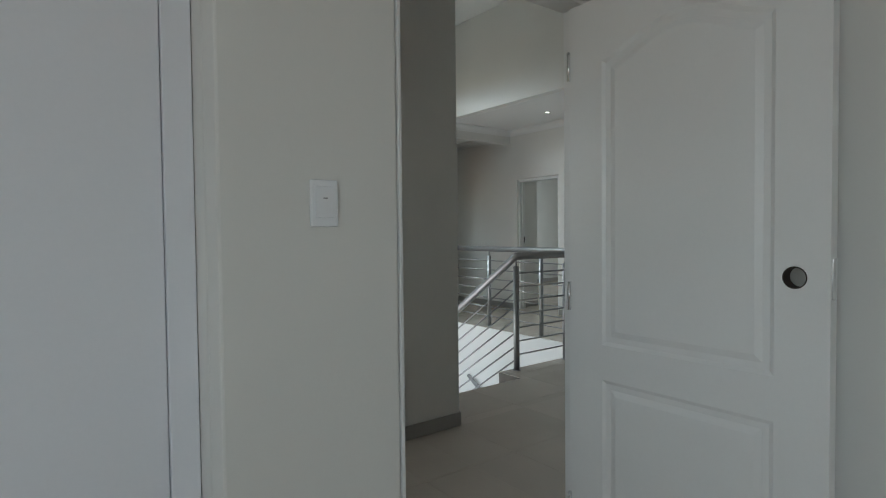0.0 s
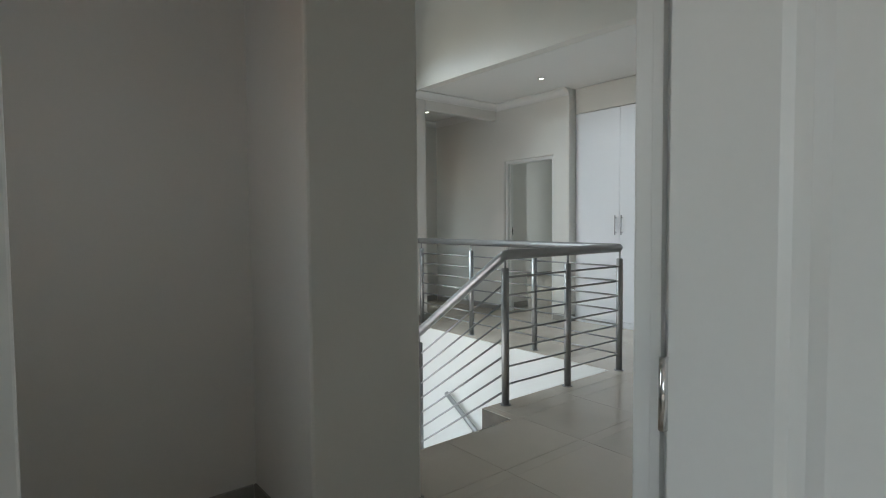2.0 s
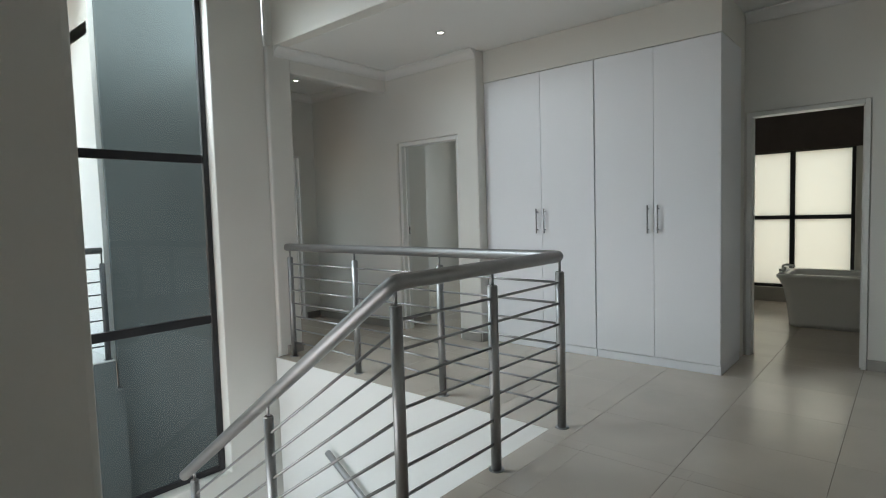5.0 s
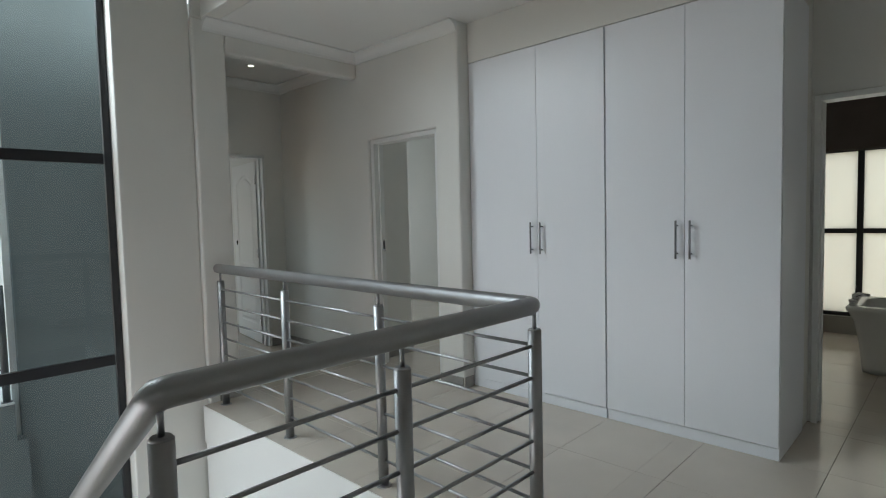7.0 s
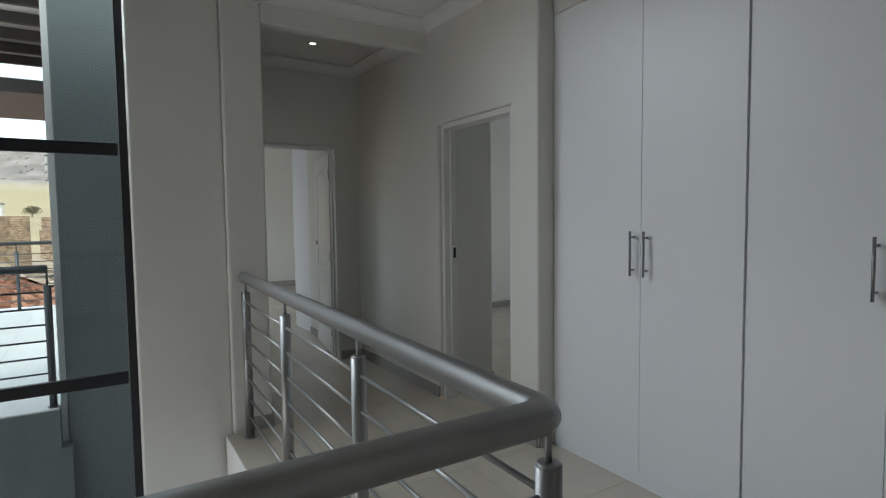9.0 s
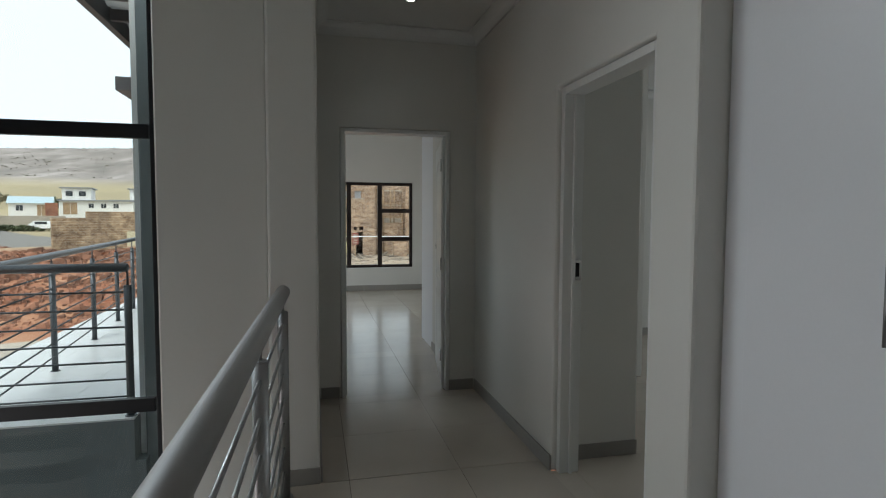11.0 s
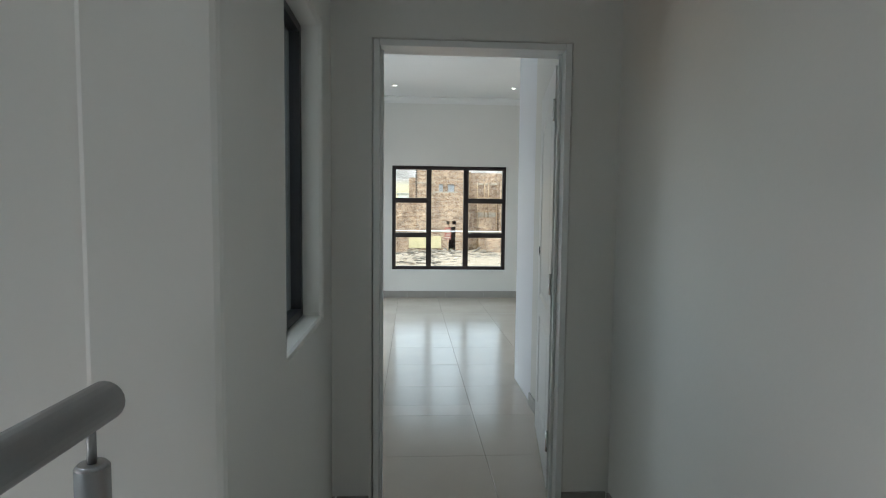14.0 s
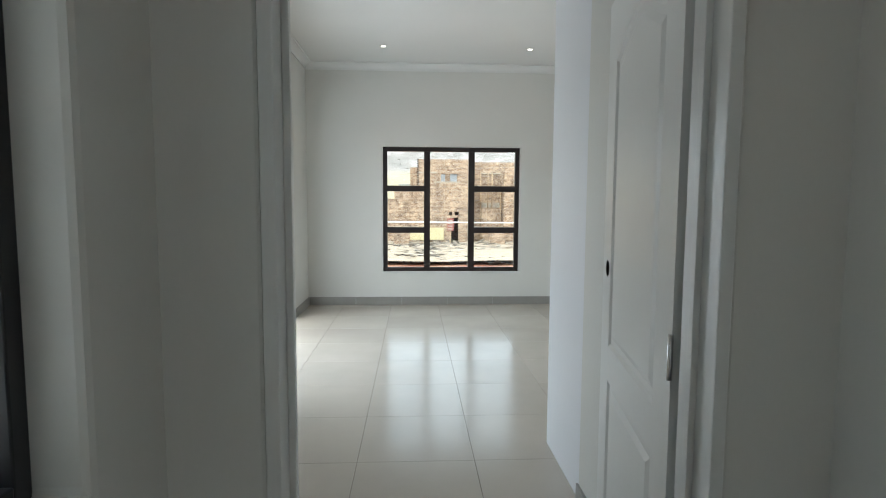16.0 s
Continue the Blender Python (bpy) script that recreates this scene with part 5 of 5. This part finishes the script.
for th, r in ((28.6, 66), (27.9, 105)):
    x, y = polar(th, r)
    up = thing("utility_pole", (x, y, ground_z(x, y)), "slim dark utility pole beside the road", "pole")
    bm = bmesh.new()
    cyl(bm, (x, y, ground_z(x, y) - 0.2), (x, y, ground_z(x, y) + 6.5), 0.11, 0.07, n=10)
    part("shaft", bm, M_TRUNK, up)
x, y = polar(27.3, 64)
bm = bmesh.new()
for i in range(120):
    s = rng.uniform(0.15, 0.4)
    p = Vector((x + rng.gauss(0, 0.9), y + rng.gauss(0, 0.9), 0))
    p.z = ground_z(p.x, p.y) + max(0, 1.0 - (p - Vector((x, y, 0))).length * 0.5) * rng.random() + 0.1
    box(bm, p.x - s, p.x + s, p.y - s, p.y + s, p.z - s, p.z + s * 0.6)
solid("brick_heap", bm, M_ROCK, "stuff", "heap of broken brick beside the road", "rubble")

# ---- brick building under construction, north of the house ----
BY, BG = 50.0, -2.3
site = thing("unfinished_building", (4, BY, BG), "unfinished two-storey brick building with empty openings", "building")


def bwall(name, axis, a, b, u0, u1, z0, z1, holes=(), material=None):
    ob = wall(name, axis, a, b, u0, u1, z0, z1, holes, material or M_BRICK, soft=0.0, label="raw stock brick wall of an unfinished building")
    for key in ("kind", "category"):
        del ob[key]
    ob.parent = site
    ob.matrix_parent_inverse = Matrix.Translation((-4, -BY, -BG))
    return ob


bwall("wall", "y", BY, BY + 0.3, 1.0, 5.6, BG, 4.9, [(3.86, 4.45, BG, 0.0), (2.85, 4.35, 3.05, 3.7), (3.66, 3.92, 0.2, 0.48), (4.14, 4.5, 0.2, 0.48)])
bwall("wall", "y", BY + 0.9, BY + 1.2, -1.0, 0.999, BG, 2.3, [(-0.12, 0.2, 1.0, 1.4)])
bwall("wall", "y", BY + 0.9, BY + 1.2, -1.7, -1.001, BG, 1.3)
bwall("wall", "y", BY + 0.9, BY + 1.2, -4.6, -1.701, BG, 0.6)
bwall("wall", "y", BY + 1.21, BY + 1.5, 0.35, 0.999, 1.9, 4.3)
bwall("wall", "x", 1.0, 1.3, BY + 0.301, BY + 6, BG, 4.4)
bwall("wall", "x", 5.3, 5.6, BY + 0.301, BY + 6, BG, 4.6)
bwall("wall", "y", BY + 1.6, BY + 1.9, 5.601, 9.5, BG, 4.8, [(6.6, 8.25, 2.75, 3.75), (6.6, 8.25, 0.85, 2.4)])
bwall("wall", "x", 9.5, 9.8, BY - 2.0, BY + 7, BG, 4.2)
bwall("wall", "y", BY - 0.4, BY - 0.1, 8.3, 9.3, BG, 4.3)
# inner walls added behind the openings to darken them
bwall("wall", "y", BY + 6.6, BY + 6.9, 5.601, 9.499, BG, 4.1)
bwall("wall", "y", BY + 4.5, BY + 4.8, 1.301, 5.299, BG, 4.3)
# unseen slab added over the inside to shade the doorway
bm = bmesh.new()
box(bm, 1.301, 5.299, BY + 0.301, BY + 4.499, 1.1, 1.35)
part("floor_slab", bm, M_PAVE, site)
bm = bmesh.new()
box(bm, -4.6, 0.999, BY + 3.2, BY + 3.5, BG, 1.6)
part("back_wall", bm, M_BRICK, site)
for px, pw, pz in ((-0.94, 1.2, -0.75), (7.0, 1.15, -0.85)):
    bm = bmesh.new()
    box(bm, px, px + pw, BY - 2.0, BY - 1.2, BG - 0.6, pz)
    part("brick_pier", bm, M_BRICK, site)
bm = bmesh.new()
box(bm, 5.65, 9.4, BY + 1.95, BY + 6.5, 0.75, 1.28)
part("concrete_slab", bm, M_PAVE, site)
for x0, x1, z in ((1.05, 2.6, 3.75), (2.4, 4.6, 2.95), (6.5, 8.3, 3.78), (6.5, 8.3, 2.42)):
    bm = bmesh.new()
    yy = BY if x0 < 5 else BY + 1.6
    box(bm, x0, x1, yy - 0.03, yy - 0.003, z, z + 0.1)
    part("lintel", bm, M_PAVE, site)
bm = bmesh.new()
box(bm, 2.95, 3.3, BY + 0.1, BY + 0.14, 3.06, 3.69)
box(bm, 3.75, 4.3, BY + 0.1, BY + 0.14, 3.06, 3.69)
part("window_board", bm, M_GREYROOF, site, "grey boards in an unfinished window")
bm = bmesh.new()
box(bm, 0.36, 3.2, BY - 0.12, BY - 0.05, -1.9, -0.85)
part("plaster_patch", bm, mat("yellow_board", (0.56, 0.48, 0.28), 0.85, vary=0.12, scale=2), site, "pale yellow board against the brickwork")
# raised blocks down the wall edges; the black ones imitate shaded gaps in the toothing
for k in range(16):
    for x0, yy in ((0.9, BY), (5.75, BY + 1.6)):
        bm = bmesh.new()
        box(bm, x0, x0 + 0.17, yy - 0.05, yy - 0.003, 2.4 + 0.16 * k, 2.48 + 0.16 * k)
        part("toothing_block", bm, M_BLACK if x0 < 5 else M_TIMBER, site)
sign = thing("site_sign", (3.55, BY - 2.2, BG), "red and white notice board on a thin post", "sign")
bm = bmesh.new()
cyl(bm, (3.62, BY - 2.2, BG - 0.7), (3.62, BY - 2.2, -0.02), 0.045, n=8)
part("post", bm, M_TIMBER, sign)
bm = bmesh.new()
box(bm, 3.36, 3.9, BY - 2.3, BY - 2.26, -1.0, 0.0)
board = part("board", bm, mat("red_sign_paint", (0.26, 0.08, 0.06), 0.6, vary=0.1), sign)
for k in range(4):
    bm = bmesh.new()
    box(bm, 3.42 + 0.05 * (k % 2), 3.80, BY - 2.31, BY - 2.301, -0.9 + 0.22 * k, -0.8 + 0.22 * k)
    part("bar", bm, M_PAVE, board)
sc = thing("scaffold", (5.2, BY - 1.2, BG), "rough timber props and planks against the brickwork", "scaffold")
for x0, x1, z0, z1 in ((7.15, 7.15, 0.8, 3.9), (7.5, 7.52, 0.8, 3.9), (5.7, 6.7, BG, -1.0), (6.55, 6.5, BG, 4.0), (8.3, 8.28, BG, 2.6)):
    bm = bmesh.new()
    cyl(bm, (x0, BY + 1.4, z0), (x1, BY + 1.45, z1), 0.05, n=8)
    part("pole", bm, M_TIMBER, sc)
for z in (1.3, 2.55):
    bm = bmesh.new()
    box(bm, 6.3, 8.6, BY + 1.28, BY + 1.38, z, z + 0.08)
    part("plank", bm, M_TIMBER, sc)
rg = random.Random(12)
bm = bmesh.new()
for i in range(1100):
    x, y = rg.uniform(-5, 10), BY - rg.uniform(0.5, 13)
    z = ground_z(x, y) + 0.05
    if rg.random() < 0.3:
        m4 = Matrix.Translation((x, y, z + 0.1)) @ Matrix.Rotation(rg.uniform(0, 3.1), 4, "Z") @ Matrix.Rotation(rg.uniform(-.15, .15), 4, "Y")
        box(bm, -rg.uniform(0.6, 1.6), rg.uniform(0.6, 1.6), -0.1, 0.1, -0.02, 0.04, m=m4)
    else:
        s = rg.uniform(0.08, 0.35)
        m4 = Matrix.Translation((x, y, z)) @ Matrix.Rotation(rg.uniform(0, 3.1), 4, "Z")
        box(bm, -s, s, -s * 0.7, s * 0.7, -s * 0.3, s * 0.5, m=m4)
solid("site_debris", bm, island_tint(mat("site_debris_mix", (0.36, 0.30, 0.235), 0.95, vary=0.3, scale=2), 0.8), "stuff", "scattered planks, rubble and sand on the building site", "debris")
strip("site_ground", [(-9, BY - 7), (14, BY - 7)], 15, M_SAND, 0.03, "pale sandy ground of the building site", "ground")
tape = thing("barrier_line", (2, 22, 0), "thin pale line stretched across the building site", "line")
bm = bmesh.new()
cyl(bm, (-3, BY - 9, -0.05), (10, BY - 9, -0.1), 0.04, n=6)
part("line", bm, M_LIGHTREND, tape)

# ---- floors and their tiles ----
ROOMS = [(-6.6, -3.08, -5.9, -2.19), (-3.97, -3.165, -2.19, -2.08), (-6.6, -4.45, -2.19, -1.965), (-4.34, -2.95, -2.08, -0.77), (-4.34, -3.1, -0.77, -0.2), (-2.95, -0.12, -2.08, -0.77), (-2.61, -0.12, -0.77, -0.235),
         (-1.50, -0.12, -0.235, 0.05), (-0.12, 2.33, -1.56, 0.05), (-0.06, 1.60, 0.05, 1.66), (-0.06, 1.46, 1.66, PIER), (WESTW, 1.46, PIER, 4.25), (1.46, 1.6, 1.91, 2.76),
         (0.42, 1.214, 4.25, 4.36), (FW, 1.40, 4.36, 5.6), (FW, 2.88, 5.6, FN), (1.60, 6.2, 1.76, 2.865), (2.04, 6.2, 2.865, 4.25), (2.98, 6.2, 4.25, 5.78), (2.33, 2.44, -1.27, -0.52), (2.44, 5.42, -2.6, 0.20)]
bm = bmesh.new()
for x0, x1, y0, y1 in ROOMS:
    box(bm, x0, x1, y0, y1, -0.26, -0.0035)
floor = solid("floor", bm, M_GROUT, "structure", "beige-grey polished porcelain tile floor with dark joints", "floor")
GX, GY, TS, HALF = 0.378, -1.29, 0.598, 0.0009
TX = 0.604
shared = {}


def floor_tile(x0, x1, y0, y1):
    key = (round(x1 - x0, 3), round(y1 - y0, 3))
    if key not in shared:
        bm = bmesh.new()
        w, h = key[0] / 2, key[1] / 2
        box(bm, -w, w, -h, h, -0.0033, 0.0)
        bmesh.ops.bevel(bm, geom=[e for e in bm.edges if all(v.co.z > -0.001 for v in e.verts)], offset=0.0008, segments=1, affect="EDGES")
        shared[key] = mesh_of(bm, "tile", M_TILE)
    ob = new("tile", shared[key])
    ob.location = ((x0 + x1) / 2, (y0 + y1) / 2, 0.0)
    ob.parent = floor


for x0, x1, y0, y1 in ROOMS:
    i = math.floor((x0 - GX) / TX)
    while GX + i * TX < x1:
        a, b = GX + i * TX, GX + (i + 1) * TX
        i += 1
        gy = 6.606 if y1 > 9 or (y0 > 4.2 and x1 < 2) else GY       # the far bedroom was laid from its own line
        j = math.floor((y0 - gy) / TS)
        while gy + j * TS < y1:
            c, d = gy + j * TS, gy + (j + 1) * TS
            j += 1
            xa, xb = (a + HALF if a > x0 else x0), (b - HALF if b < x1 else x1)
            ya, yb = (c + HALF if c > y0 else y0), (d - HALF if d < y1 else y1)
            if xb - xa > 0.012 and yb - ya > 0.012:
                floor_tile(xa, xb, ya, yb)
